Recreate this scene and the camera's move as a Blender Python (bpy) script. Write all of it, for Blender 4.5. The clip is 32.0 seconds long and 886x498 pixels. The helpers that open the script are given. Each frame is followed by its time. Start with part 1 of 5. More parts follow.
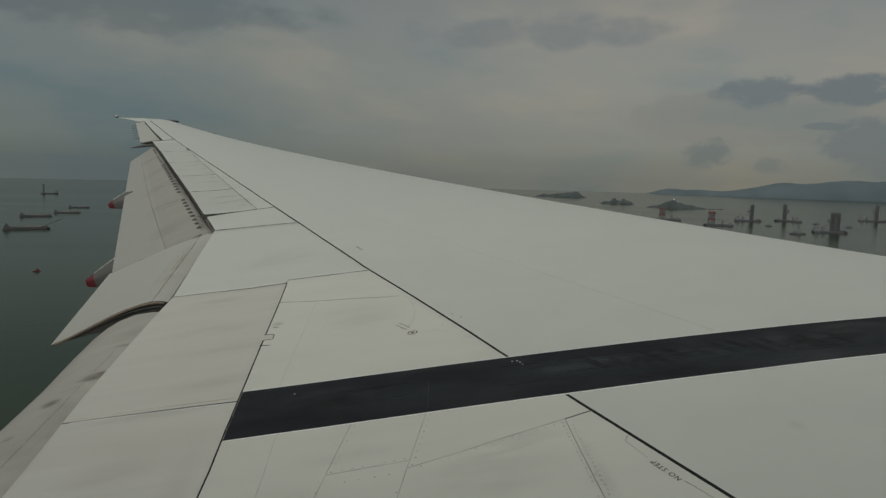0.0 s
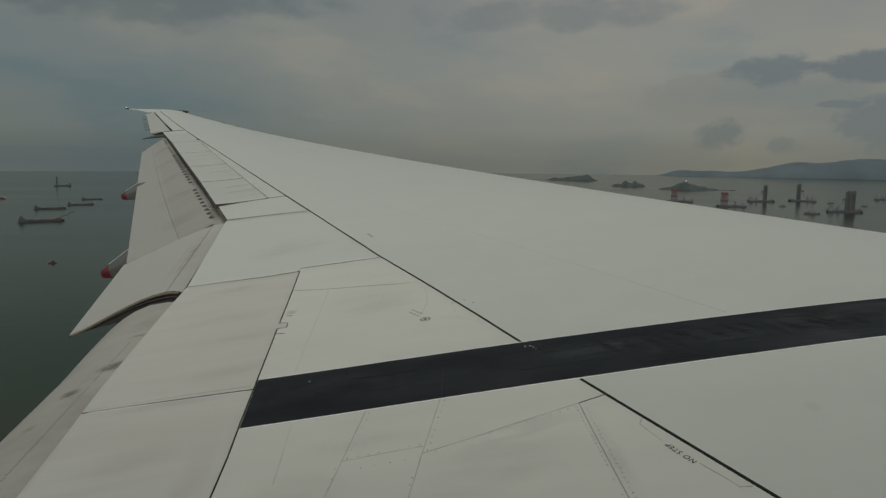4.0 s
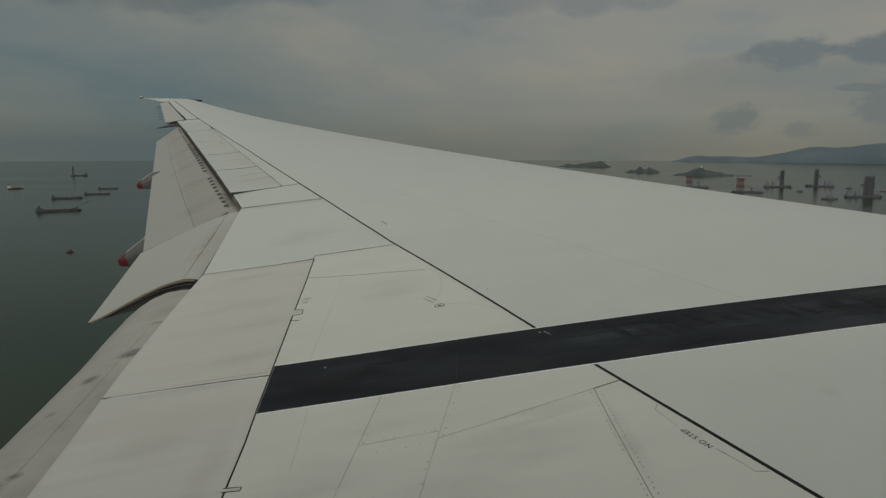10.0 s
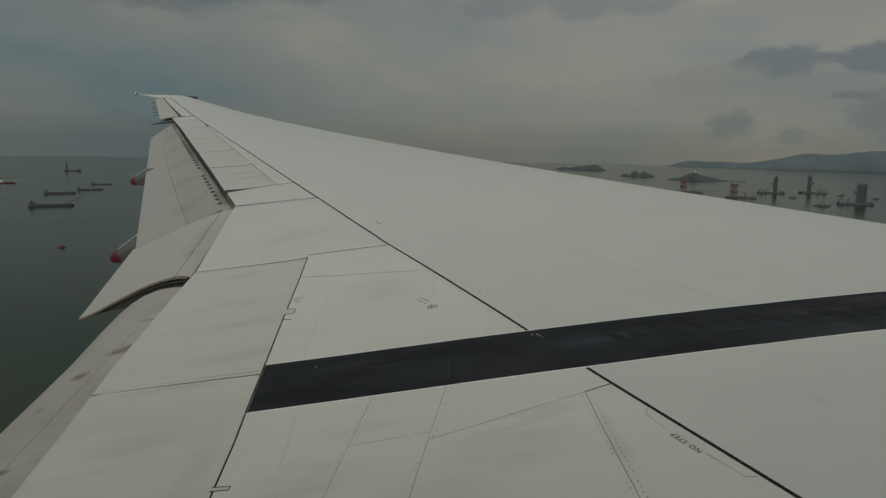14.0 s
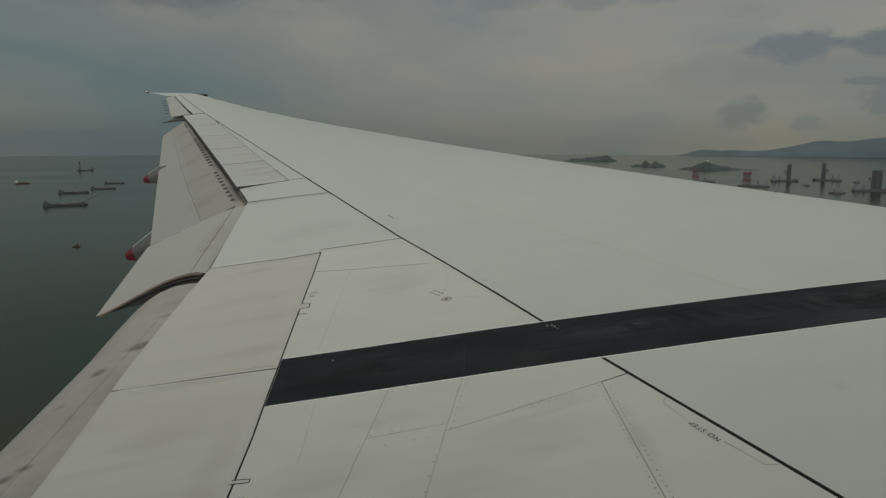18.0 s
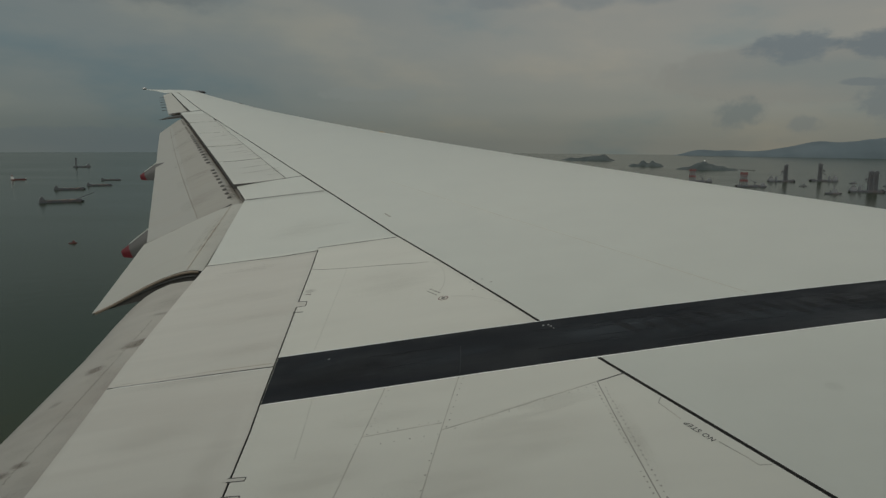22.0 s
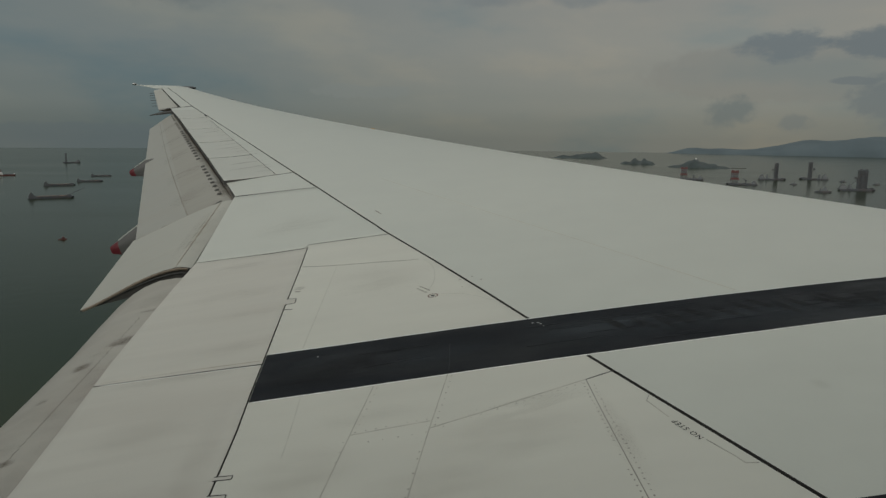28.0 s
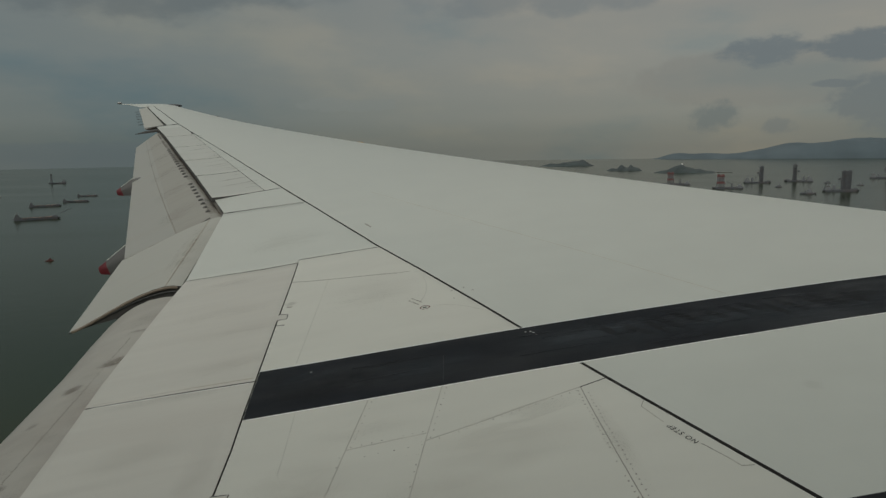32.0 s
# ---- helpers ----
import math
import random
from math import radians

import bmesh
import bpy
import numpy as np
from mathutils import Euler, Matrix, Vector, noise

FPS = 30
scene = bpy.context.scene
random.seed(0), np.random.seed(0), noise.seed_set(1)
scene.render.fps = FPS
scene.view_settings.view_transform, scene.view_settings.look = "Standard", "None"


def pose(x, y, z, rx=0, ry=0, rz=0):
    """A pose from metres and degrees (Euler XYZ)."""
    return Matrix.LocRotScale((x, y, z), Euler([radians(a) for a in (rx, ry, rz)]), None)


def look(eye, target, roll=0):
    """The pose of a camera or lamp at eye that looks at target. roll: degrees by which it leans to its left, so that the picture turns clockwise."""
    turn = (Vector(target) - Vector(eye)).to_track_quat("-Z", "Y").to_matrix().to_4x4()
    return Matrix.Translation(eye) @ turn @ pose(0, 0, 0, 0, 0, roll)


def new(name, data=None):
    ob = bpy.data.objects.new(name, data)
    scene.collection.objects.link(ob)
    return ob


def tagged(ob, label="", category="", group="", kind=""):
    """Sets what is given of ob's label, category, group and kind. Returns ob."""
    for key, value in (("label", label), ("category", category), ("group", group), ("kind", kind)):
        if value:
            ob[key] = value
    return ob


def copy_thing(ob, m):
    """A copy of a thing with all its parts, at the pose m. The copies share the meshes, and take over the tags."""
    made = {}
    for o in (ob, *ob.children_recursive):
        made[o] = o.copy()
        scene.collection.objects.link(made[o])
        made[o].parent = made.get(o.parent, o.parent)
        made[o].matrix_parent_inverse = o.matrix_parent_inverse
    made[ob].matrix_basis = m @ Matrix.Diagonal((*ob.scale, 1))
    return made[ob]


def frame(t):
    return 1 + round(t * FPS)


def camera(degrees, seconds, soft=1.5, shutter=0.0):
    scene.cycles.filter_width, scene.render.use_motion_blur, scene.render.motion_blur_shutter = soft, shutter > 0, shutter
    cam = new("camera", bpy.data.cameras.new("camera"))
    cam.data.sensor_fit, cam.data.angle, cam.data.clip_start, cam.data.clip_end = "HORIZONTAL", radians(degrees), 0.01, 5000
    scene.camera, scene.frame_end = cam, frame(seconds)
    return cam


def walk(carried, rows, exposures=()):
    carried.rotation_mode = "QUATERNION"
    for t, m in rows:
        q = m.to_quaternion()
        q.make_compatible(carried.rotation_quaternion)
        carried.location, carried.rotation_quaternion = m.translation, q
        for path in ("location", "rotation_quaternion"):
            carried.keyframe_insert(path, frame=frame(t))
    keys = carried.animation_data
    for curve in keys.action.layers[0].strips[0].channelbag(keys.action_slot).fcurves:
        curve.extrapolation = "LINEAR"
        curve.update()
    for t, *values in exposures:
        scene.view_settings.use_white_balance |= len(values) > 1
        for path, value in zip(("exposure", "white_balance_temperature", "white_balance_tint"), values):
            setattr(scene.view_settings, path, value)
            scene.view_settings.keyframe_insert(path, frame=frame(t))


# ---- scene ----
cam = camera(67.1, 32.0, soft=1.38)
PITCH = Matrix.Rotation(radians(-1.0), 4, "Y")     # the airplane flies a little nose-up
walk(cam, [(t, PITCH @ pose(*p)) for t, *p in [
    (0, 0.0133, -0.0081, 0.0121, 83.781, -0.487, -4.783),
    (0.5, 0.0055, -0.0108, 0.0096, 83.399, 0.354, -4.467),
    (1, 0.0078, -0.0080, 0.0091, 83.039, 0.507, -4.149),
    (1.5, 0.0061, -0.0100, 0.0071, 82.885, 0.595, -3.799),
    (2, 0.0087, -0.0081, 0.0065, 82.711, 0.498, -3.694),
    (2.5, 0.0083, -0.0064, 0.0077, 82.650, 0.779, -3.895),
    (3, 0.0060, -0.0087, 0.0085, 82.588, 0.401, -3.766),
    (3.5, 0.0112, -0.0075, 0.0161, 82.653, 0.498, -3.981),
    (5.5, 0.0075, -0.0082, 0.0120, 82.035, 0.700, -3.446),
    (6, 0.0059, -0.0073, 0.0082, 82.130, 0.675, -3.235),
    (6.5, 0.0053, -0.0067, 0.0103, 82.231, 0.386, -3.319),
    (7, 0.0065, -0.0064, 0.0089, 82.090, 0.713, -3.384),
    (7.5, 0.0079, -0.0084, 0.0114, 82.145, 0.062, -3.500),
    (8, 0.0075, -0.0061, 0.0101, 81.496, 1.582, -2.450),
    (8.5, 0.0059, -0.0106, 0.0081, 81.534, 0.376, -2.750),
    (9, 0.0045, -0.0081, 0.0108, 81.718, 0.340, -3.272),
    (9.5, 0.0076, -0.0087, 0.0113, 82.010, 0.463, -3.768),
    (10, 0.0046, -0.0101, 0.0093, 81.502, 0.926, -2.851),
    (10.5, 0.0072, -0.0078, 0.0091, 81.143, 1.342, -2.499),
    (11, 0.0108, -0.0144, 0.0098, 81.577, -0.036, -3.900),
    (11.5, 0.0095, -0.0094, 0.0113, 81.912, 0.099, -3.607),
    (12, 0.0069, -0.0068, 0.0073, 81.505, 0.191, -3.281),
    (12.5, 0.0047, -0.0070, 0.0092, 81.067, 0.426, -2.676),
    (13, 0.0062, -0.0116, 0.0131, 80.940, 0.414, -2.397),
    (13.5, 0.0061, -0.0101, 0.0072, 80.989, 0.527, -2.460),
    (14, 0.0087, -0.0073, 0.0101, 81.580, 0.020, -3.236),
    (14.5, 0.0098, -0.0100, 0.0105, 81.952, -0.775, -3.622),
    (16.5, -0.0072, -0.0080, 0.0042, 81.626, 0.113, -3.340),
    (17, -0.0060, -0.0094, 0.0047, 81.563, 0.389, -3.180),
    (17.5, -0.0067, -0.0100, 0.0036, 81.228, 0.228, -2.865),
    (18, -0.0070, -0.0088, 0.0030, 81.032, 0.997, -2.408),
    (18.5, -0.0008, -0.0138, 0.0061, 81.267, 0.172, -3.559),
    (19, -0.0072, -0.0133, 0.0062, 81.477, 0.116, -3.962),
    (19.5, -0.0090, -0.0099, -0.0016, 80.742, 1.769, -2.118),
    (20, -0.0080, -0.0094, 0.0021, 80.436, 1.678, -2.016),
    (20.5, -0.0056, -0.0092, 0.0054, 80.742, 0.479, -2.734),
    (21, -0.0037, -0.0109, 0.0025, 81.018, 0.230, -3.101),
    (21.5, -0.0084, -0.0118, 0.0065, 80.968, -0.061, -2.754),
    (22, -0.0061, -0.0119, 0.0075, 80.900, 0.674, -2.614),
    (22.5, -0.0113, -0.0128, 0.0043, 80.977, 0.506, -2.787),
    (23, -0.0040, -0.0098, 0.0039, 80.618, 0.514, -2.496),
    (23.5, -0.0070, -0.0130, 0.0049, 80.857, 0.644, -2.472),
    (24, -0.0054, -0.0081, 0.0066, 80.873, 0.590, -2.335),
    (24.5, -0.0065, -0.0100, 0.0049, 80.324, 1.510, -1.772),
    (25, 0.0007, -0.0078, 0.0032, 80.319, 0.941, -2.293),
    (25.5, -0.0040, -0.0079, 0.0040, 80.590, 1.008, -2.179),
    (27.5, 0.0063, -0.0029, 0.0083, 80.389, 0.554, -3.488),
    (28, 0.0112, 0.0000, 0.0072, 80.647, 0.441, -3.254),
    (28.5, 0.0038, -0.0033, 0.0083, 80.509, -0.124, -2.991),
    (29, 0.0111, -0.0041, 0.0074, 80.339, -0.181, -2.631),
    (29.5, 0.0066, -0.0011, 0.0088, 81.665, -0.226, -5.069),
    (30, 0.0052, -0.0068, 0.0091, 81.165, 1.251, -4.426),
    (30.5, 0.0051, -0.0025, 0.0085, 81.384, 1.982, -4.735),
    (31, 0.0096, -0.0040, 0.0066, 81.509, 1.222, -5.585),
    (31.5, 0.0030, -0.0044, 0.0077, 81.554, 1.575, -5.257),
    (32, 0.0065, -0.0067, 0.0107, 81.577, 1.832, -4.325),
]], exposures=[(0, 0.0), (8, 0.0), (11, -0.05), (13, -0.11), (15, -0.09), (18, -0.02), (24, 0.0), (32, 0.02)])

SEA = -75.0             # the eye is about 75 m over the water

# ---- light: an overcast late afternoon ----
world = bpy.data.worlds.new("overcast_sky")
scene.world = world
world.use_nodes = True


def nodes_of(tree):
    tree.nodes.clear()

    def add(kind, **sets):
        n = tree.nodes.new(kind)
        for key, value in sets.items():
            if key == "op":
                n.operation = value
            elif key == "blend":
                n.blend_type = value
            elif key == "dtype":
                n.data_type = value
            elif key == "sky":
                n.sky_type = value
        return n

    def wire(a, b):
        tree.links.new(a, b)
    return add, wire


def ramp(node, stops, ease="LINEAR"):
    cr = node.color_ramp
    cr.interpolation = ease
    while len(cr.elements) < len(stops):
        cr.elements.new(0.5)
    for e, (p, c) in zip(cr.elements, stops):
        e.position = p
        e.color = (*c, 1) if len(c) == 3 else c
    return node


def build_sky():
    add, wire = nodes_of(world.node_tree)
    out, bg = add("ShaderNodeOutputWorld"), add("ShaderNodeBackground")
    co, sep = add("ShaderNodeTexCoord"), add("ShaderNodeSeparateXYZ")
    wire(co.outputs["Generated"], sep.inputs[0])
    # brightness climbs from the horizon to the zenith
    grad = ramp(add("ShaderNodeValToRGB"), [
        (0.0, (0.100, 0.119, 0.113)), (0.015, (0.104, 0.125, 0.120)), (0.055, (0.126, 0.148, 0.143)), (0.09, (0.138, 0.159, 0.153)),
        (0.14, (0.150, 0.172, 0.166)), (0.24, (0.156, 0.178, 0.176)), (0.42, (0.25, 0.265, 0.25)), (0.75, (0.43, 0.435, 0.408)), (1.0, (0.465, 0.47, 0.442))], "EASE")
    wire(sep.outputs["Z"], grad.inputs[0])
    # a warm break in the cloud ahead of the wing
    dot = add("ShaderNodeVectorMath", op="DOT_PRODUCT")
    dot.inputs[1].default_value = (0.50, 0.846, 0.19)
    wire(co.outputs["Generated"], dot.inputs[0])
    glow = add("ShaderNodeMapRange")
    glow.inputs["From Min"].default_value, glow.inputs["From Max"].default_value = 0.72, 1.0
    wire(dot.outputs["Value"], glow.inputs["Value"])
    low = add("ShaderNodeMapRange")
    low.inputs["From Min"].default_value, low.inputs["From Max"].default_value = 0.36, 0.16
    wire(sep.outputs["Z"], low.inputs["Value"])
    both = add("ShaderNodeMath", op="MULTIPLY")
    wire(glow.outputs[0], both.inputs[0])
    wire(low.outputs[0], both.inputs[1])
    warm = add("ShaderNodeMix", dtype="RGBA", blend="MULTIPLY")
    wire(both.outputs[0], warm.inputs[0])
    wire(grad.outputs[0], warm.inputs[6])
    warm.inputs[7].default_value = (1.56, 1.34, 1.21, 1)

    def sums(op, a, b=None, c=None):
        n = add("ShaderNodeMath", op=op)
        for k, v in enumerate((a, b, c)):
            if v is None:
                continue
            if isinstance(v, (int, float)):
                n.inputs[k].default_value = v
            else:
                wire(v, n.inputs[k])
        return n.outputs[0]

    # bearing forward of straight out, and height, both in degrees
    bearing = sums("MULTIPLY", sums("ARCTAN2", sep.outputs["X"], sep.outputs["Y"]), 57.3)
    height = sums("MULTIPLY", sums("ARCSINE", sep.outputs["Z"]), 57.3)

    def bank(az, el, wide, tall):
        """1 at the middle of a cloud bank, falling to 0 at its rim."""
        a, b = [sums("POWER", sums("ABSOLUTE", sums("MULTIPLY_ADD", v, 1 / w, -m / w)), 2.0) for v, m, w in ((bearing, az, wide), (height, el, tall))]
        return sums("MAXIMUM", sums("SUBTRACT", 1.0, sums("ADD", a, b)), 0.0)

    def puffs(scale, squash, detail, rough, shift=0.0):
        spot = add("ShaderNodeCombineXYZ")
        wire(sums("MULTIPLY", bearing, scale), spot.inputs[0])
        wire(sums("MULTIPLY", height, scale * squash), spot.inputs[1])
        spot.inputs[2].default_value = shift
        n = add("ShaderNodeTexNoise")
        n.inputs["Scale"].default_value, n.inputs["Detail"].default_value, n.inputs["Roughness"].default_value = 1.0, detail, rough
        wire(spot.outputs[0], n.inputs["Vector"])
        return n.outputs["Fac"]

    # broad soft sheets of brighter and duller cloud
    sheet = ramp(add("ShaderNodeValToRGB"), [(0.32, (0.70, 0.85, 0.95)), (0.5, (1, 1, 1)), (0.68, (1.28, 1.17, 1.06))], "EASE")
    wire(puffs(0.045, 2.6, 6, 0.5, 3.7), sheet.inputs[0])
    sunward = add("ShaderNodeVectorMath", op="DOT_PRODUCT")
    sunward.inputs[1].default_value = (-0.62, -0.70, 0.35)
    wire(co.outputs["Generated"], sunward.inputs[0])
    side = add("ShaderNodeMapRange")
    for key, value in (("From Min", -0.9), ("From Max", 0.9), ("To Min", 0.62), ("To Max", 1.42)):
        side.inputs[key].default_value = value
    wire(sunward.outputs["Value"], side.inputs["Value"])
    aloft = add("ShaderNodeMapRange")
    aloft.inputs["From Min"].default_value, aloft.inputs["From Max"].default_value = 0.22, 0.42
    wire(sep.outputs["Z"], aloft.inputs["Value"])
    turned = add("ShaderNodeMix", dtype="RGBA", blend="MULTIPLY")
    wire(aloft.outputs[0], turned.inputs[0])
    wire(warm.outputs[2], turned.inputs[6])
    wire(side.outputs[0], turned.inputs[7])
    sky_mix = add("ShaderNodeMix", dtype="RGBA", blend="MULTIPLY")
    sky_mix.inputs[0].default_value = 1
    wire(turned.outputs[2], sky_mix.inputs[6])
    wire(sheet.outputs[0], sky_mix.inputs[7])
    layer = sky_mix.outputs[2]
    # darker clouds: ragged streaks high ahead, soft puffs low ahead, a dull bank high aft
    ragged, fluffy, broad = puffs(0.50, 2.0, 7, 0.60, 1.3), puffs(0.75, 1.15, 7, 0.56, 5.6), puffs(0.22, 2.0, 5, 0.52, 2.2)
    for az, el, wide, tall, grain, gain, cut, soft, deep, tint in (
            (30.0, 5.2, 12.0, 2.6, fluffy, 0.90, 0.50, 0.40, 0.45, (0.178, 0.172, 0.152)),
            (29.4, 7.1, 4.4, 1.7, ragged, 0.55, 0.66, 0.34, 0.85, (0.118, 0.138, 0.145)),
            (35.6, 7.0, 4.4, 1.5, ragged, 0.60, 0.62, 0.34, 0.90, (0.116, 0.134, 0.140)),
            (34.4, 4.45, 2.3, 0.4, ragged, 0.60, 0.70, 0.30, 0.85, (0.122, 0.138, 0.142)),
            (26.0, 2.35, 2.8, 1.7, fluffy, 0.62, 0.68, 0.42, 0.80, (0.112, 0.131, 0.130)),
            (30.6, 1.5, 1.9, 0.9, fluffy, 0.50, 0.64, 0.34, 0.60, (0.122, 0.138, 0.137)),
            (37.2, 3.0, 4.2, 2.6, fluffy, 0.60, 0.60, 0.36, 0.85, (0.120, 0.137, 0.140)),
            (-3.5, 3.9, 5.5, 0.8, fluffy, 0.60, 0.72, 0.22, 0.45, (0.166, 0.182, 0.172)),
            (12.0, 12.0, 13.0, 1.9, broad, 0.40, 0.58, 0.30, 0.55, (0.128, 0.150, 0.157)),
            (-22.0, 12.4, 20.0, 3.4, broad, 0.45, 0.56, 0.34, 0.62, (0.092, 0.111, 0.116)),
            (-26.0, -0.1, 32.0, 1.35, fluffy, 0.95, 0.66, 0.45, 0.60, (0.086, 0.110, 0.117))):
        thick = sums("MULTIPLY_ADD", bank(az, el, wide, tall), gain, grain)
        edge = add("ShaderNodeMapRange")
        edge.interpolation_type = "SMOOTHSTEP"
        edge.inputs["From Min"].default_value, edge.inputs["From Max"].default_value, edge.inputs["To Max"].default_value = cut, cut + soft, deep
        wire(thick, edge.inputs["Value"])
        inside = add("ShaderNodeMapRange")
        inside.inputs["From Max"].default_value = 0.35
        wire(bank(az, el, wide, tall), inside.inputs["Value"])
        over = add("ShaderNodeMix", dtype="RGBA")
        wire(sums("MULTIPLY", edge.outputs[0], inside.outputs[0]), over.inputs[0])
        wire(layer, over.inputs[6])
        over.inputs[7].default_value = (*tint, 1)
        layer = over.outputs[2]
    # clear sky shows faintly through
    sky = add("ShaderNodeTexSky", sky="NISHITA")
    sky.sun_disc = False
    sky.sun_elevation, sky.sun_rotation = radians(26), radians(-138)
    dim = add("ShaderNodeMix", dtype="RGBA", blend="ADD")
    dim.inputs[0].default_value = 0.004
    wire(layer, dim.inputs[6])
    wire(sky.outputs[0], dim.inputs[7])
    wire(dim.outputs[2], bg.inputs["Color"])
    bg.inputs["Strength"].default_value = 1.0
    wire(bg.outputs[0], out.inputs[0])


build_sky()
sun = new("sun", bpy.data.lights.new("sun", "SUN"))
sun.data.energy, sun.data.angle, sun.data.color = 0.86, radians(30), (1.0, 0.95, 0.88)
sun.matrix_world = look((0, 0, 0), (0.46, 0.76, -0.45))


# ---- materials ----
def material(name, base, rough=0.5, metal=0.0, grain=0.0, scale=8.0, stretch=(1, 1, 1), stain=None, amount=0.0, stain_scale=1.2, bump=0.0, ior=1.5, bump_scale=60.0, speck=0.0, span=(0.85, 1.2)):
    m = bpy.data.materials.new(name)
    m.use_nodes = True
    add, wire = nodes_of(m.node_tree)
    out, bsdf = add("ShaderNodeOutputMaterial"), add("ShaderNodeBsdfPrincipled")
    wire(bsdf.outputs[0], out.inputs[0])
    co, mp = add("ShaderNodeTexCoord"), add("ShaderNodeMapping")
    mp.inputs["Scale"].default_value = stretch
    wire(co.outputs["Object"], mp.inputs[0])
    fine = add("ShaderNodeTexNoise")
    fine.inputs["Scale"].default_value, fine.inputs["Detail"].default_value = scale, 6
    wire(mp.outputs[0], fine.inputs["Vector"])
    lo, hi = [tuple(c * k for c in base) for k in (1 - grain, 1 + grain)]
    tone = ramp(add("ShaderNodeValToRGB"), [(0.3, lo), (0.7, hi)])
    wire(fine.outputs["Fac"], tone.inputs[0])
    colour = tone.outputs[0]
    if stain:
        big = add("ShaderNodeTexNoise")
        big.inputs["Scale"].default_value, big.inputs["Detail"].default_value, big.inputs["Roughness"].default_value = stain_scale, 7, 0.6
        wire(mp.outputs[0], big.inputs["Vector"])
        mask = ramp(add("ShaderNodeValToRGB"), [(0.48, (0, 0, 0)), (0.72, (amount,) * 3)])
        wire(big.outputs["Fac"], mask.inputs[0])
        mix = add("ShaderNodeMix", dtype="RGBA")
        wire(mask.outputs[0], mix.inputs[0])
        wire(colour, mix.inputs[6])
        mix.inputs[7].default_value = (*stain, 1)
        colour = mix.outputs[2]
    if speck:
        info = add("ShaderNodeObjectInfo")
        vary = add("ShaderNodeMapRange")
        vary.inputs["To Min"].default_value, vary.inputs["To Max"].default_value = 1 - speck, 1 + speck
        wire(info.outputs["Random"], vary.inputs["Value"])
        mul = add("ShaderNodeMix", dtype="RGBA", blend="MULTIPLY")
        mul.inputs[0].default_value = 1
        wire(colour, mul.inputs[6])
        wire(vary.outputs[0], mul.inputs[7])
        colour = mul.outputs[2]
    wire(colour, bsdf.inputs["Base Color"])
    rr = add("ShaderNodeMapRange")
    rr.inputs["To Min"].default_value, rr.inputs["To Max"].default_value = rough * span[0], min(1, rough * span[1])
    if span[0] < 0.8:
        rr.inputs["From Min"].default_value, rr.inputs["From Max"].default_value = 0.35, 0.65
    wire(fine.outputs["Fac"], rr.inputs["Value"])
    wire(rr.outputs[0], bsdf.inputs["Roughness"])
    bsdf.inputs["Metallic"].default_value, bsdf.inputs["IOR"].default_value = metal, ior
    if bump:
        relief, bn = add("ShaderNodeTexNoise"), add("ShaderNodeBump")
        relief.inputs["Scale"].default_value, relief.inputs["Detail"].default_value = bump_scale, 4
        wire(mp.outputs[0], relief.inputs["Vector"])
        bn.inputs["Strength"].default_value, bn.inputs["Distance"].default_value = bump, 0.02
        wire(relief.outputs["Fac"], bn.inputs["Height"])
        wire(bn.outputs[0], bsdf.inputs["Normal"])
    return m


PAINT = material("wing_paint", (0.555, 0.571, 0.520), 0.34, grain=0.025, scale=3.0, stretch=(0.8, 1.0, 1), stain=(0.49, 0.485, 0.44), amount=0.16, stain_scale=0.45, bump=0.02, bump_scale=3.0)
AFTPAINT = material("aft_panel_paint", (0.618, 0.613, 0.549), 0.40, grain=0.03, scale=3.0, stretch=(0.5, 1.4, 1), stain=(0.50, 0.47, 0.42), amount=0.22, stain_scale=1.1, bump=0.02, bump_scale=3.0)
SPOILER = material("spoiler_paint", (0.558, 0.543, 0.490), 0.45, grain=0.03, scale=4.0, stretch=(0.30, 2.8, 1), stain=(0.42, 0.385, 0.34), amount=0.24, stain_scale=1.3, bump=0.02, bump_scale=3.0, speck=0.02)
OUTSPOILER = material("outboard_spoiler_paint", (0.50, 0.508, 0.465), 0.42, grain=0.03, scale=4.0, stretch=(0.35, 2.2, 1), stain=(0.38, 0.355, 0.32), amount=0.30, stain_scale=1.3, bump=0.02, bump_scale=3.0, speck=0.02)
# Next three are darker than wing paint: shade of lowered surfaces in the colour.
FLAPERON = material("shaded_flaperon_paint", (0.415, 0.412, 0.368), 0.46, grain=0.04, scale=5.0, stretch=(0.4, 2.2, 0.4), stain=(0.36, 0.33, 0.28), amount=0.25, stain_scale=1.6, bump=0.02, bump_scale=4.0)
FLAP = material("shaded_flap_paint", (0.33, 0.33, 0.30), 0.5, grain=0.05, scale=5.0, stretch=(0.4, 2.2, 0.4), stain=(0.33, 0.30, 0.25), amount=0.30, stain_scale=1.6, bump=0.02, bump_scale=4.0)
FLAPFRONT = material("sooty_shaded_flap_paint", (0.315, 0.307, 0.272), 0.5, grain=0.07, scale=5.0, stretch=(0.4, 2.6, 0.4), stain=(0.25, 0.225, 0.185), amount=0.32, stain_scale=1.8, bump=0.02, bump_scale=4.0)
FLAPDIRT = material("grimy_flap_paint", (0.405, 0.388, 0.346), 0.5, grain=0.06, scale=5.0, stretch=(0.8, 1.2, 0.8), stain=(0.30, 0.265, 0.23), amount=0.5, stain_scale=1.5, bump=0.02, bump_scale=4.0)
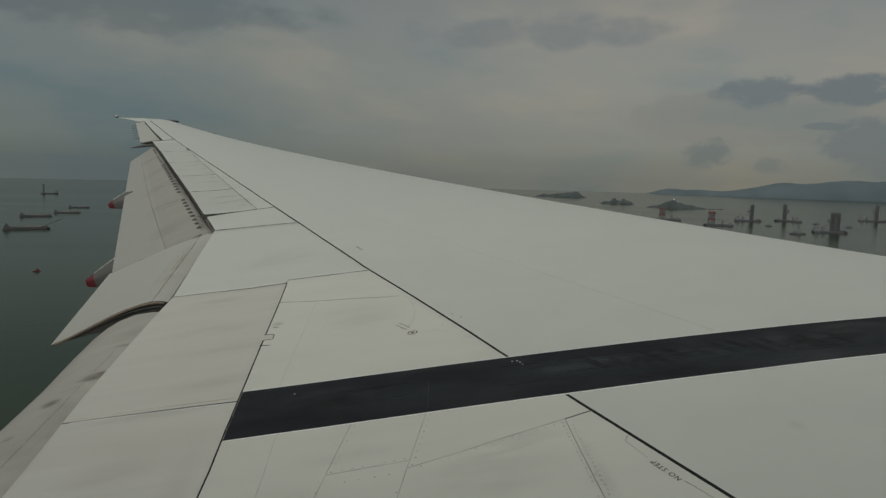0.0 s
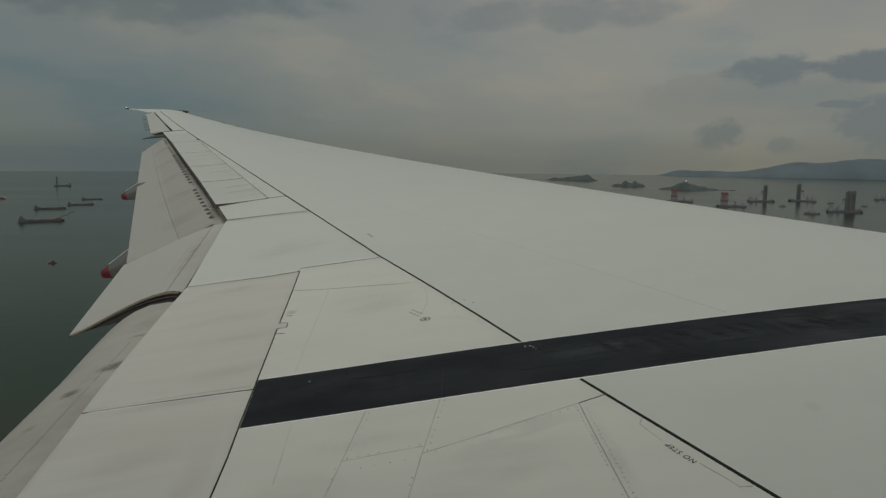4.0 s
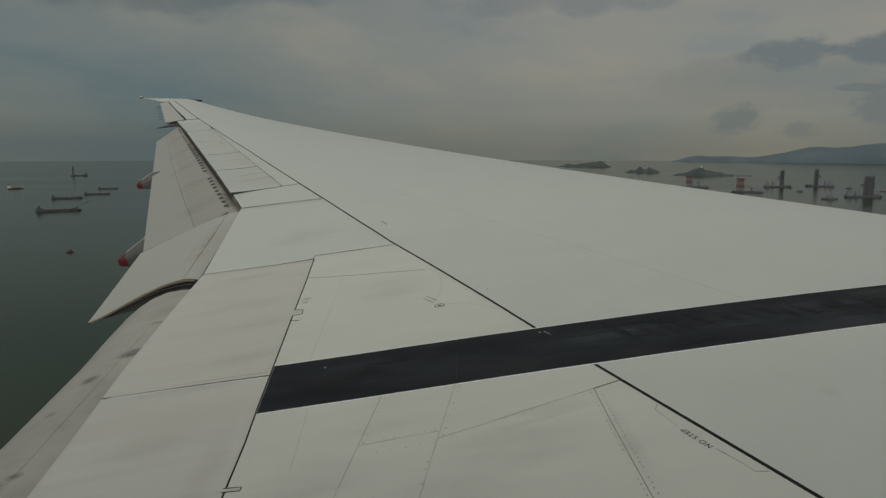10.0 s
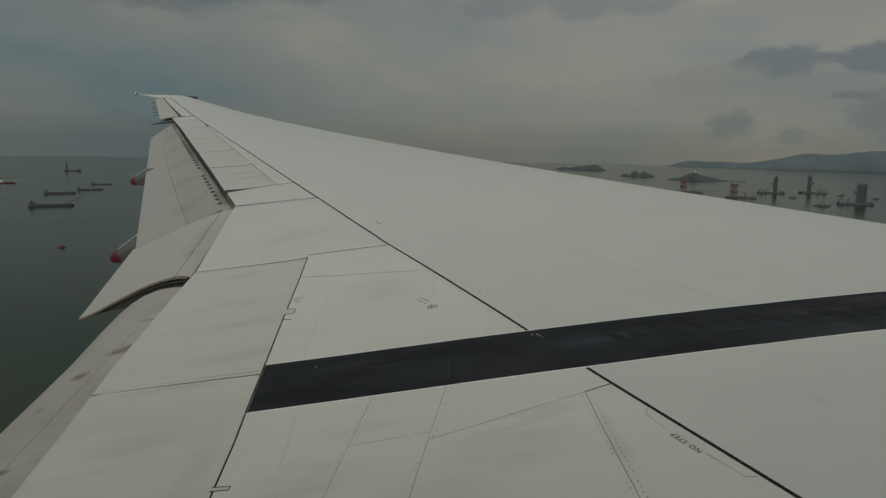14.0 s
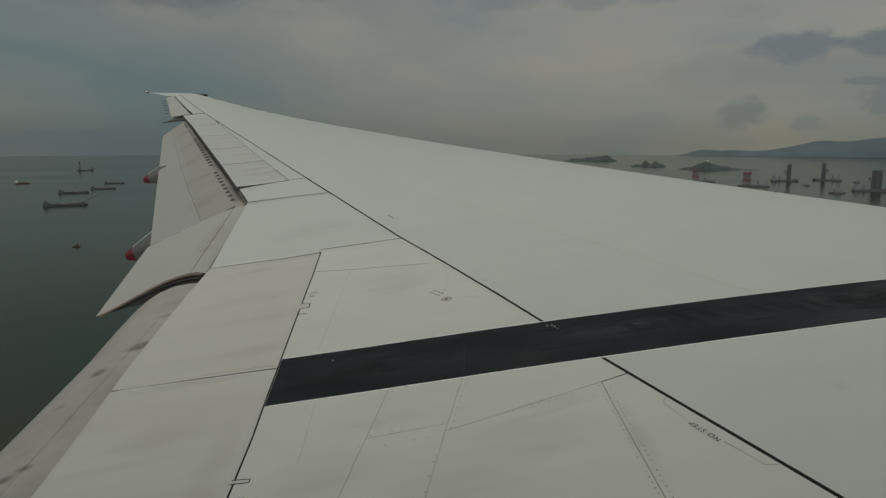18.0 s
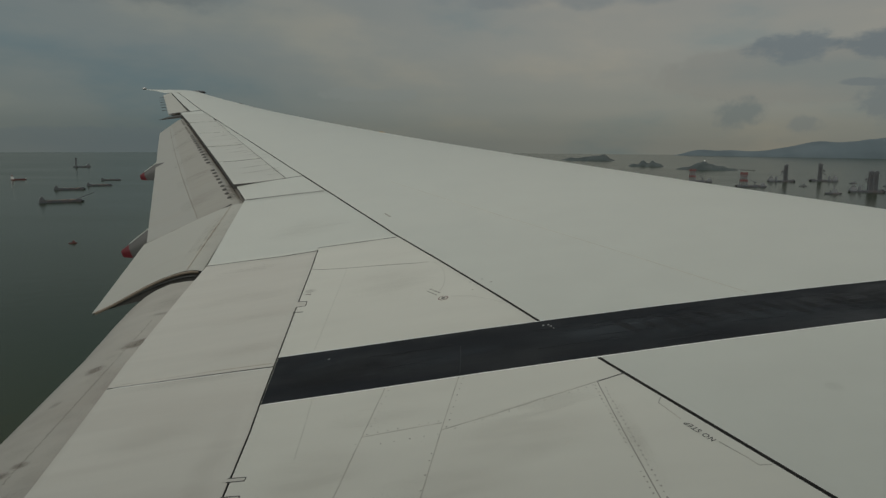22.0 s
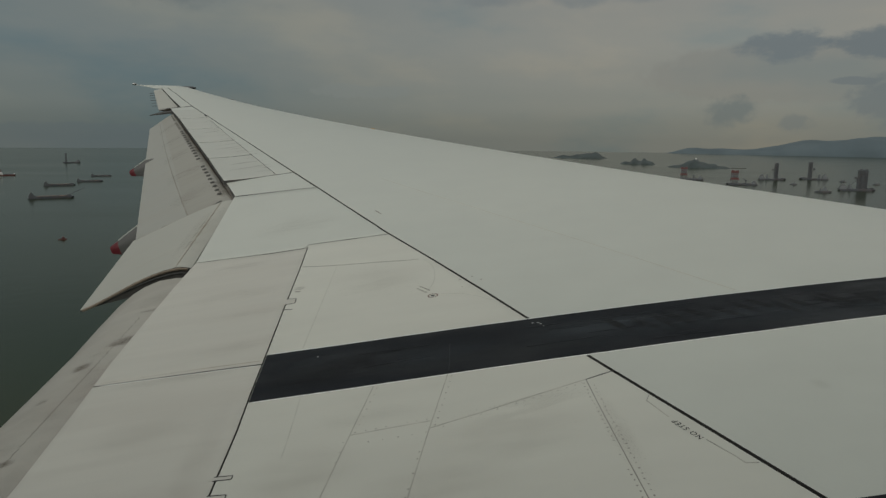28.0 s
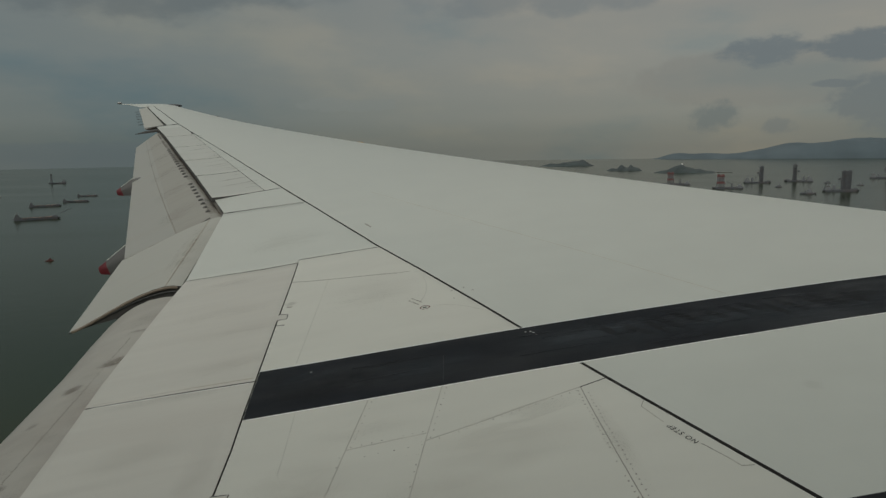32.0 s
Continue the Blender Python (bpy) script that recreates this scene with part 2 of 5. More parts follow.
# The lighter bluish stain paints streaky sky reflections into the black.
BLACK = material("walkway_black", (0.0160, 0.0178, 0.021), 0.55, ior=1.22, span=(0.55, 1.5), grain=0.25, scale=1.6, stretch=(0.8, 1.8, 1), stain=(0.024, 0.027, 0.033), amount=0.6, stain_scale=1.4, bump=0.10, bump_scale=90)
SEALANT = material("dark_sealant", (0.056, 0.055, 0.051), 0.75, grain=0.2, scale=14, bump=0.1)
SEAM = material("grimy_seam", (0.30, 0.285, 0.25), 0.7, grain=0.25, scale=9)
TAN = material("tan_sealant", (0.40, 0.36, 0.29), 0.7, grain=0.2, scale=6)
MIDSEAM = material("soft_seam", (0.46, 0.445, 0.40), 0.7, grain=0.25, scale=9)
STREAK = material("tan_streak", (0.42, 0.388, 0.33), 0.7, grain=0.12, scale=6)
PALE = material("pale_edge_paint", (0.84, 0.85, 0.82), 0.5, grain=0.08, scale=9)
# Dark grey for seams, and for shade painted behind the spoilers.
SHADED = material("dark_grey_seam_and_shade", (0.17, 0.16, 0.14), 0.8, grain=0.25, scale=7)
FAINT = material("faint_seam", (0.555, 0.55, 0.50), 0.6, grain=0.1, scale=9)
RUBSTRIP = material("worn_brown_strip", (0.23, 0.19, 0.145), 0.7, grain=0.25, scale=6, stain=(0.10, 0.08, 0.06), amount=0.5, stain_scale=3)
FLAPSEAM = material("flap_seam", (0.31, 0.30, 0.265), 0.7, grain=0.15, scale=6)
TANFAINT = material("faint_tan_joint", (0.515, 0.50, 0.44), 0.6, grain=0.1, scale=9)
# Primer on end faces; also colours the shade strip at the flap's front.
COVE = material("dark_primer_and_shade", (0.06, 0.05, 0.04), 0.7, grain=0.4, scale=5, stain=(0.14, 0.10, 0.07), amount=0.6, stain_scale=3)
INK = material("stencil_ink", (0.05, 0.05, 0.05), 0.65, grain=0.2, scale=30)
INKRED = material("stencil_red", (0.16, 0.075, 0.065), 0.65, grain=0.2, scale=30)
REDTIP = material("red_tip_paint", (0.11, 0.008, 0.014), 0.5, grain=0.1, scale=6, stain=(0.06, 0.012, 0.014), amount=0.6)
# Darker than the fairings' own grey: their shadowed side is put into the colour.
FAIRING = material("fairing_grey_with_shade", (0.085, 0.088, 0.085), 0.5, grain=0.06, scale=4, stain=(0.12, 0.115, 0.105), amount=0.4)
ALLOY = material("bare_alloy", (0.45, 0.45, 0.44), 0.35, metal=0.8, grain=0.08, scale=12)
AMBER = material("amber_lens", (0.45, 0.26, 0.06), 0.25, grain=0.05)
LENS = material("lamp_lens", (0.06, 0.06, 0.065), 0.12, grain=0.05, ior=1.5)
HULLWHITE = material("fuselage_paint", (0.10, 0.14, 0.12), 0.35, grain=0.02, scale=2)
WHITE = material("white_paint", (0.72, 0.72, 0.70), 0.5, grain=0.06, scale=0.5, stain=(0.4, 0.33, 0.27), amount=0.4, stain_scale=0.3)
HOUSE = material("deckhouse_grey", (0.18, 0.195, 0.205), 0.6, grain=0.12, scale=0.5, stain=(0.16, 0.14, 0.12), amount=0.5, stain_scale=0.3)
RIGRED = material("rig_red", (0.135, 0.046, 0.044), 0.55, grain=0.15, scale=0.6)
STEEL = material("rig_steel", (0.105, 0.115, 0.125), 0.8, grain=0.25, scale=0.4, stain=(0.13, 0.085, 0.06), amount=0.5, stain_scale=0.2)
HULL = material("barge_hull", (0.078, 0.088, 0.10), 0.75, grain=0.3, scale=0.2, stain=(0.11, 0.06, 0.045), amount=0.6, stain_scale=0.12)
SAND = material("sand_cargo", (0.36, 0.25, 0.19), 0.95, grain=0.2, scale=0.5, bump=0.5, bump_scale=0.6)
# Distance haze is put into these two colours as a blue-grey tint.
ISLAND = material("hazed_island_scrub", (0.056, 0.073, 0.074), 1.0, grain=0.3, scale=0.04, stain=(0.08, 0.085, 0.08), amount=0.4, stain_scale=0.015, bump=0.4, bump_scale=0.08)
RANGE = material("hazed_far_hills", (0.098, 0.130, 0.146), 1.0, grain=0.12, scale=0.006, stain=(0.125, 0.148, 0.158), amount=0.4, stain_scale=0.003)
ROCK = material("shore_rock", (0.12, 0.12, 0.11), 0.9, grain=0.3, scale=0.2)


def water():
    m = bpy.data.materials.new("sea_water")
    m.use_nodes = True
    add, wire = nodes_of(m.node_tree)
    out, bsdf, co = add("ShaderNodeOutputMaterial"), add("ShaderNodeBsdfPrincipled"), add("ShaderNodeTexCoord")
    wire(bsdf.outputs[0], out.inputs[0])
    big, mp = add("ShaderNodeTexNoise"), add("ShaderNodeMapping")
    mp.inputs["Scale"].default_value, mp.inputs["Rotation"].default_value = (0.0016, 0.006, 1), (0, 0, 0.3)
    wire(co.outputs["Object"], mp.inputs[0])
    wire(mp.outputs[0], big.inputs["Vector"])
    big.inputs["Scale"].default_value, big.inputs["Detail"].default_value = 1.0, 5
    col = ramp(add("ShaderNodeValToRGB"), [(0.3, (0.0110, 0.0205, 0.0030)), (0.7, (0.0145, 0.0255, 0.0050))])
    wire(big.outputs["Fac"], col.inputs[0])
    wire(col.outputs[0], bsdf.inputs["Base Color"])
    rr = add("ShaderNodeMapRange")
    rr.inputs["From Min"].default_value, rr.inputs["From Max"].default_value = 0.3, 0.7
    rr.inputs["To Min"].default_value, rr.inputs["To Max"].default_value = 0.16, 0.21
    wire(big.outputs["Fac"], rr.inputs["Value"])
    wire(rr.outputs[0], bsdf.inputs["Roughness"])
    bsdf.inputs["IOR"].default_value = 1.27
    chop, bn = add("ShaderNodeTexNoise"), add("ShaderNodeBump")
    chop.inputs["Scale"].default_value, chop.inputs["Detail"].default_value = 0.11, 6
    wire(co.outputs["Object"], chop.inputs["Vector"])
    bn.inputs["Strength"].default_value, bn.inputs["Distance"].default_value = 0.2, 0.7
    wire(chop.outputs["Fac"], bn.inputs["Height"])
    wire(bn.outputs[0], bsdf.inputs["Normal"])
    return m


WATER = water()


# ---- mesh helpers ----
def mesh_of(name, verts, faces, mats, smooth=False, which=None):
    me = bpy.data.meshes.new(name)
    me.from_pydata([tuple(v) for v in verts], [], faces)
    for m in mats if isinstance(mats, (list, tuple)) else [mats]:
        me.materials.append(m)
    if which:
        for p, k in zip(me.polygons, which):
            p.material_index = k
    if smooth:
        for p in me.polygons:
            p.use_smooth = True
    me.update()
    return me


def part(name, me, parent, label="", kind=""):
    ob = new(name, me)
    ob.parent = parent
    return tagged(ob, label, kind=kind)


def boxed(lo, hi):
    v = [(x, y, z) for z in (lo[2], hi[2]) for y in (lo[1], hi[1]) for x in (lo[0], hi[0])]
    f = [(0, 2, 3, 1), (4, 5, 7, 6), (0, 1, 5, 4), (2, 6, 7, 3), (0, 4, 6, 2), (1, 3, 7, 5)]
    return v, f


def joined(pieces):
    verts, faces = [], []
    for v, f in pieces:
        k = len(verts)
        verts += v
        faces += [tuple(i + k for i in q) for q in f]
    return verts, faces


def strut(a, b, r, n=5):
    a, b = Vector(a), Vector(b)
    d = (b - a).normalized()
    u = d.orthogonal().normalized()
    w = d.cross(u)
    v, f = [], []
    for p in (a, b):
        for i in range(n):
            t = 2 * math.pi * i / n
            v.append(tuple(p + r * (math.cos(t) * u + math.sin(t) * w)))
    f = [(i, (i + 1) % n, n + (i + 1) % n, n + i) for i in range(n)] + [tuple(range(n))[::-1], tuple(range(n, 2 * n))]
    return v, f


def loft(rings, caps=True):
    n, v, f = len(rings[0]), [p for r in rings for p in r], []
    for j in range(len(rings) - 1):
        for i in range(n):
            k = (i + 1) % n
            f.append((j * n + i, j * n + k, (j + 1) * n + k, (j + 1) * n + i))
    if caps:
        f += [tuple(range(n))[::-1], tuple(range((len(rings) - 1) * n, len(rings) * n))]
    return v, f


# ---- the wing: x forward, y outboard, z up from the eye ----
CHORD_AT = np.array([0, .005, .02, .05, .1, .2, .35, .5, .7, .85, 1.0, 1.3])
HEIGHT_AT = np.array([0, .012, .022, .034, .046, .058, .063, .060, .044, .024, .0, -.05])


def hermite(xs, ys, x):
    h = np.diff(xs)
    m = np.diff(ys) / h
    d = np.zeros(len(xs))
    d[1:-1] = (m[:-1] * h[1:] + m[1:] * h[:-1]) / (h[1:] + h[:-1])
    d[0], d[-1] = m[0] * 1.5, m[-1]
    i = int(np.clip(np.searchsorted(xs, x) - 1, 0, len(xs) - 2))
    t = (x - xs[i]) / h[i]
    return float((1 + 2 * t) * (1 - t) ** 2 * ys[i] + t * (1 - t) ** 2 * h[i] * d[i] + t * t * (3 - 2 * t) * ys[i + 1] + t * t * (t - 1) * h[i] * d[i + 1])


def le(y):
    return 10.284 - 0.6878 * (y - 0.2)


def te(y):
    return -2.316 if y < 6.8 else -2.316 - 0.40 * (y - 6.8)


def chord(y):
    return max(le(y) - te(y), 1.0)


def ref(y):
    return -1.924 + 0.1076 * y + 0.0012 * y * y + (0.0022 * (y - 20) ** 2 if y > 20 else 0)


def pitch_rise(f, y):
    return -(f - 0.5) * chord(y) * math.tan(radians(1.583) * (1 - 0.8 * min(max(y / 27.5, 0), 1)))


def surf(x, y, lift=0.0):
    f = min(max((le(y) - x) / chord(y), 0), 1.3)
    dip = 0.035 * math.sin(math.pi * (y - 7) / 17) * max(0.0, 1 - f / 0.5) if 7 < y < 24 else 0.0
    return (x, y, ref(y) + 0.871 * chord(y) * hermite(CHORD_AT, HEIGHT_AT, f) + pitch_rise(f, y) + lift - dip)


def under(f, y):
    c = chord(y)
    return (le(y) - f * c, y, ref(y) - 0.062 * c * (max(f, 0) ** 0.5) * (1 - f) ** 0.75 * 1.45 + pitch_rise(f, y) - 0.03 * f)


def line(*pts):
    ys, xs = [p[1] for p in pts], [p[0] for p in pts]

    def at(y):
        if y > ys[-1]:
            return xs[-1] + (xs[-1] - xs[-2]) / (ys[-1] - ys[-2]) * (y - ys[-1])
        if y < ys[0]:
            return xs[0] + (xs[1] - xs[0]) / (ys[1] - ys[0]) * (y - ys[0])
        return float(np.interp(y, ys, xs))
    return at


SPAR = line((1.50, 2.094), (1.298, 2.643), (1.029, 3.371), (0.783, 4.054), (0.589, 4.609), (0.236, 5.579), (-0.287, 6.959), (-0.642, 7.804), (-1.091, 8.88), (-1.668, 10.239), (-2.442, 12.059), (-3.522, 14.576), (-5.075, 18.104), (-8.02, 24.68), (-9.22, 27.2))
HINGE = line((-0.862, 2.5), (-0.866, 3.28), (-0.878, 3.554), (-0.894, 4.14), (-0.916, 4.94), (-0.939, 5.948), (-0.959, 6.537))
SPOILER_FRONT = line((-1.917, 10.19), (-2.714, 12.157), (-3.29, 13.58), (-5.03, 17.85), (-6.2, 20.6))
FIXED_TE = line((-1.87, 2.5), (-1.905, 3.15), (-1.955, 3.8), (-2.02, 4.5), (-2.06, 5.3), (-2.09, 6.0), (-2.105, 6.71), (-2.315, 9.25), (-2.645, 10.12), (-3.475, 12.27), (-4.193, 14.08), (-5.84, 18.2), (-6.664, 20.144), (-7.03, 21.0))
SPAR_FORE, SPAR_AFT = (lambda y: SPAR(y) + 0.006), (lambda y: SPAR(y) - 0.006)
AILERON_HINGE = line((-6.72, 21.01), (-9.18, 26.63))

airplane = tagged(new("airplane"), "white airliner wing with flaps lowered and black walkway stripe", "airplane wing")
airplane.matrix_world = PITCH


def patch(name, front, aft, y0, y1, mat, gap=0.008, nu=20, nv=20, lift=0.0, label="", skirt=0.05, kind="", tilt=0.0):
    """A skin panel between two lines along the span; y0 and y1 are its ends, each a number, (at the front, at the back) or a list of (share of the way back, y)."""
    a, b = [[(0, v), (1, v)] if not isinstance(v, (tuple, list)) else [(0, v[0]), (1, v[1])] if isinstance(v, tuple) else v for v in (y0, y1)]
    edge = 0.006
    ss = [0, edge / 2] + [(i + 1) / (nu + 1) for i in range(nu)] + [1 - edge / 2, 1]
    tt = [0, edge / 4] + [(i + 1) / (nv + 1) for i in range(nv)] + [1 - edge / 4, 1]
    verts, faces = [], []
    for i, s in enumerate(ss):
        for j, t in enumerate(tt):
            ya, yb = [float(np.interp(s, *zip(*e))) for e in (a, b)]
            ya, yb = ya + gap / 2, yb - gap / 2
            y = ya + (yb - ya) * t
            xf, xa = front(y) - gap / 2, aft(y) + gap / 2
            drop = -0.002 if i in (0, len(ss) - 1) or j in (0, len(tt) - 1) else 0
            verts.append(surf(xf + (xa - xf) * s, y, lift + drop + tilt * s * s))
    n, m = len(ss), len(tt)
    for i in range(n - 1):
        for j in range(m - 1):
            faces.append((i * m + j, (i + 1) * m + j, (i + 1) * m + j + 1, i * m + j + 1))
    rim = [j for j in range(m)] + [i * m + m - 1 for i in range(1, n)] + [(n - 1) * m + j for j in range(m - 2, -1, -1)] + [i * m for i in range(n - 2, 0, -1)]
    k = len(verts)
    verts += [(verts[i][0], verts[i][1], verts[i][2] - skirt) for i in rim]
    for q in range(len(rim)):
        p = (q + 1) % len(rim)
        faces.append((rim[q], rim[p], k + p, k + q))
    me = mesh_of(name, verts, faces, [mat, SEALANT], smooth=True, which=[0] * ((n - 1) * (m - 1)) + [1] * len(rim))
    me.set_sharp_from_angle(angle=radians(35))
    return part(name, me, airplane, label, kind)


def bead(name, pts, width, mat, lift=0.0015, steps=12, parent=None, label=""):
    """A thin strip laid along a line on the skin."""
    path = []
    for p, q in zip(pts, pts[1:]):
        for i in range(steps):
            t = i / steps
            path.append((p[0] + (q[0] - p[0]) * t, p[1] + (q[1] - p[1]) * t))
    path.append(pts[-1])
    verts, faces = [], []
    for i, p in enumerate(path):
        a, b = path[max(i - 1, 0)], path[min(i + 1, len(path) - 1)]
        d = math.hypot(b[0] - a[0], b[1] - a[1]) or 1
        nx, ny = -(b[1] - a[1]) / d * width / 2, (b[0] - a[0]) / d * width / 2
        for s, h in ((-1, -0.002), (-0.7, lift), (0.7, lift), (1, -0.002)):
            verts.append(surf(p[0] + s * nx, p[1] + s * ny, h))
    for i in range(len(path) - 1):
        for k in range(3):
            faces.append((i * 4 + k, i * 4 + k + 1, i * 4 + 5 + k, i * 4 + 4 + k))
    return part(name, mesh_of(name, verts, faces, mat), parent or airplane, label)


# inner structure: dark under the joints, closed below
def wing_structure():
    rings = []
    for y in np.linspace(-0.1, 27.2, 70):
        y = float(y)
        xt = FIXED_TE(y) if y < 20.9 else min(AILERON_HINGE(y), le(y) - 0.3)
        ft = min((le(y) - xt - 0.01) / chord(y), 0.99)
        up = [surf(le(y) - ft * chord(y) * s, y, -0.03 - 0.02 * (1 - s) ** 4) for s in np.linspace(1, 0.004, 26)]
        low = [under(ft * s, y) for s in np.linspace(0.004, 1, 18)]
        rings.append([tuple(map(float, p)) for p in up + low])
    v, f = loft(rings)
    # The aft face is coloured dark grey to paint the shade behind the spoilers.
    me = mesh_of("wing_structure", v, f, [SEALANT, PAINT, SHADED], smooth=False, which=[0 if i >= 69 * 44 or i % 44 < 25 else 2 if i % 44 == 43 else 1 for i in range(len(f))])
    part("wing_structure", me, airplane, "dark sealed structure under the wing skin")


wing_structure()

SLAT_BACK = 0.055
front_skin = (lambda y: le(y) - SLAT_BACK * chord(y))
patch("wing_skin", front_skin, SPAR_FORE, 0.0, 27.0, PAINT, gap=0.010, nu=40, nv=110, label="large smooth light grey upper skin")

# leading edge slats, one after another
ends = [0.2, 3.3, 6.2, 9.0, 11.7, 14.4, 17.0, 19.6, 22.1, 24.6, 26.9]
for y0, y1 in zip(ends, ends[1:]):
    rings = []
    for t in np.linspace(0, 1, 8):
        y = float(y0 + 0.02 + (y1 - y0 - 0.04) * t)
        c = chord(y)
        ring = [surf(le(y) - f * c, y, 0.0) for f in (SLAT_BACK - .002, .045, .035, .025, .016, .009, .004, .0015, .0003)]
        ring += [under(f, y) for f in (.001, .004, .01, .02, .04)]
        ring += [(le(y) - .05 * c, y, ring[0][2] - 0.02)]
        rings.append(ring)
    v, f = loft(rings)
    me = mesh_of("leading_edge_slat", v, f, PAINT, smooth=True)
    me.set_sharp_from_angle(angle=radians(50))
    part("leading_edge_slat", me, airplane)

# small dark stops along the leading edge
for y in (9.27, 10.38, 11.45, 12.55, 13.62, 14.65, 15.66, 16.70, 17.71, 18.77, 19.82, 20.75, 21.74, 22.66, 23.66):
    q = surf(le(y) - 0.012 * chord(y), y, 0.0)
    rings = [[(q[0] + dx * k, y + dy * k, q[2] + h) for dx, dy in ((-.07, -.03), (.04, -.045), (.07, .03), (-.04, .045))] for h, k in ((-0.05, 1.0), (0.008, 1.0), (0.016, 0.6))]
    part("slat_stop", mesh_of("slat_stop", *loft(rings), SEALANT), airplane)

# fixed panels behind the spar joint
patch("fixed_panel", SPAR_AFT, HINGE, 0.02, (6.606, 6.667), AFTPAINT, gap=0.008, nv=40)
patch("fixed_panel", SPAR_AFT, FIXED_TE, [(0, 6.610), (0.37, 6.672), (0.41, 6.572), (0.6, 6.588), (1, 6.728)], (9.02, 9.22), PAINT, gap=0.010, nu=48)
patch("fixed_panel", SPAR_AFT, FIXED_TE, (9.02, 9.22), (10.20, 10.18), PAINT, gap=0.02)
patch("fixed_panel", SPAR_AFT, SPOILER_FRONT, 10.22, 18.3, PAINT, gap=0.016, nv=30)
patch("fixed_panel", SPAR_AFT, FIXED_TE, (18.6, 20.2), (20.85, 20.95), PAINT, gap=0.02)
patch("fixed_panel", SPAR_AFT, AILERON_HINGE, 21.0, 26.6, PAINT, gap=0.02, nv=24)

# spoilers
sp_label = "light grey spoiler panel with sooty streaks"
patch("spoiler", HINGE, FIXED_TE, 0.02, (4.024, 4.146), SPOILER, gap=0.011, label=sp_label)
patch("spoiler", HINGE, FIXED_TE, (4.026, 4.148), [(0, 6.56), (0.3, 6.572), (1, 6.72)], SPOILER, gap=0.011, label=sp_label)
cuts = [(10.19, 10.12), (12.13, 12.15), (13.93, 14.02), (16.0, 16.1), (18.1, 18.2), (20.1, 20.2)]
for k, (y0, y1) in enumerate(zip(cuts, cuts[1:])):
    patch("spoiler", lambda y: SPOILER_FRONT(y) + 0.02, lambda y: FIXED_TE(y) - 0.055, y0, y1, OUTSPOILER, gap=0.05 if k < 1 else 0.045, nu=12, nv=12, lift=0.004, tilt=0.04, skirt=0.07, label=sp_label)


# ---- trailing edge surfaces ----
def flap(name, in_front, in_back, out_front, out_back, thick, mat, parent=airplane, nose=0.5, label="", bow=(0.0, 0.0), stations=18, cap=COVE, taper=0.8, front=None):
    """A lowered surface, ruled from its inboard to its outboard section."""
    rings = []
    us = [0, .01, .03, .07, .13, .22, .34, .48, .62, .76, .88, 1.0]
    for t in np.linspace(0, 1, stations):
        a = Vector(in_front).lerp(Vector(out_front), t)
        b = Vector(in_back).lerp(Vector(out_back), t)
        d = b - a
        n = Vector((-d.z, 0, d.x)).normalized()
        if n.z < 0:
            n = -n
        h = thick[0] + (thick[1] - thick[0]) * t
        arch = bow[0] + (bow[1] - bow[0]) * t
        top = [a + d * u + n * (arch * h * 6.75 * u * (1 - u) ** 2 - h * nose * max(0, 1 - u / 0.12) ** 2.2) for u in us]
        low = [a + d * u - n * (h * (1 - u) ** taper * (1 - 0.25 * max(0, 1 - u / .08) ** 2) + 0.012) for u in us[::-1]]
        rings.append([tuple(p) for p in top + low])
    v, f = loft(rings)
    me = mesh_of(name, v, f, [mat, cap, front or mat], smooth=True, which=[2 if front and i % 24 < 7 else 0 for i in range(len(f) - 2)] + [1, 1])
    me.set_sharp_from_angle(angle=radians(40))
    return part(name, me, parent, label)


def down(p, dz=0.0, dx=0.0):
    return (p[0] + dx, p[1], p[2] + dz)


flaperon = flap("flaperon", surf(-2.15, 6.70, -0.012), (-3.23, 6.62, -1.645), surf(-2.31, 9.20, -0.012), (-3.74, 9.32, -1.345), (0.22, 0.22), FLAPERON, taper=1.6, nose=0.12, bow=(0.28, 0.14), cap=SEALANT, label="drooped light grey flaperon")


def on_flaperon(u, t, lift=0.004):
    a = Vector(surf(-2.15, 6.70, -0.012)).lerp(Vector(surf(-2.31, 9.20, -0.012)), t)
    b = Vector((-3.23, 6.62, -1.645)).lerp(Vector((-3.74, 9.32, -1.345)), t)
    d = b - a
    n = Vector((-d.z, 0, d.x)).normalized()
    n = n if n.z > 0 else -n
    return a + d * u + n * ((0.28 - 0.14 * t) * 0.22 * 6.75 * u * (1 - u) ** 2 - 0.22 * 0.12 * max(0, 1 - u / 0.12) ** 2.2 + lift)


def end_rail():
    """A worn edge strip and a seal that follow the inboard end of the drooped flaperon."""
    for name, drop, r, mat, label in (("end_strip", 0.012, 0.014, RUBSTRIP, "worn brown edge strip"), ("end_seal", 0.062, 0.007, FAIRING, "thin grey rubber seal")):
        pts = []
        for i in range(17):
            u = 0.03 + 0.94 * i / 16
            pts.append(on_flaperon(u, 0.0, -0.006 - drop * (1 - u) ** (0.35 if r > 0.01 else 1.0)) + Vector((0.0, -0.010, 0.0)))
        part(name, mesh_of(name, *joined([strut(p, q, r, 6) for p, q in zip(pts, pts[1:])]), mat), flaperon, label)


end_rail()
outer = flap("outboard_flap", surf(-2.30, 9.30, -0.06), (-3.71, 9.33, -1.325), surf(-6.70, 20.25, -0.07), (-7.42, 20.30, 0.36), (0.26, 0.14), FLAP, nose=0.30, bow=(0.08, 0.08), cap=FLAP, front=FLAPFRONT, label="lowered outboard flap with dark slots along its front")


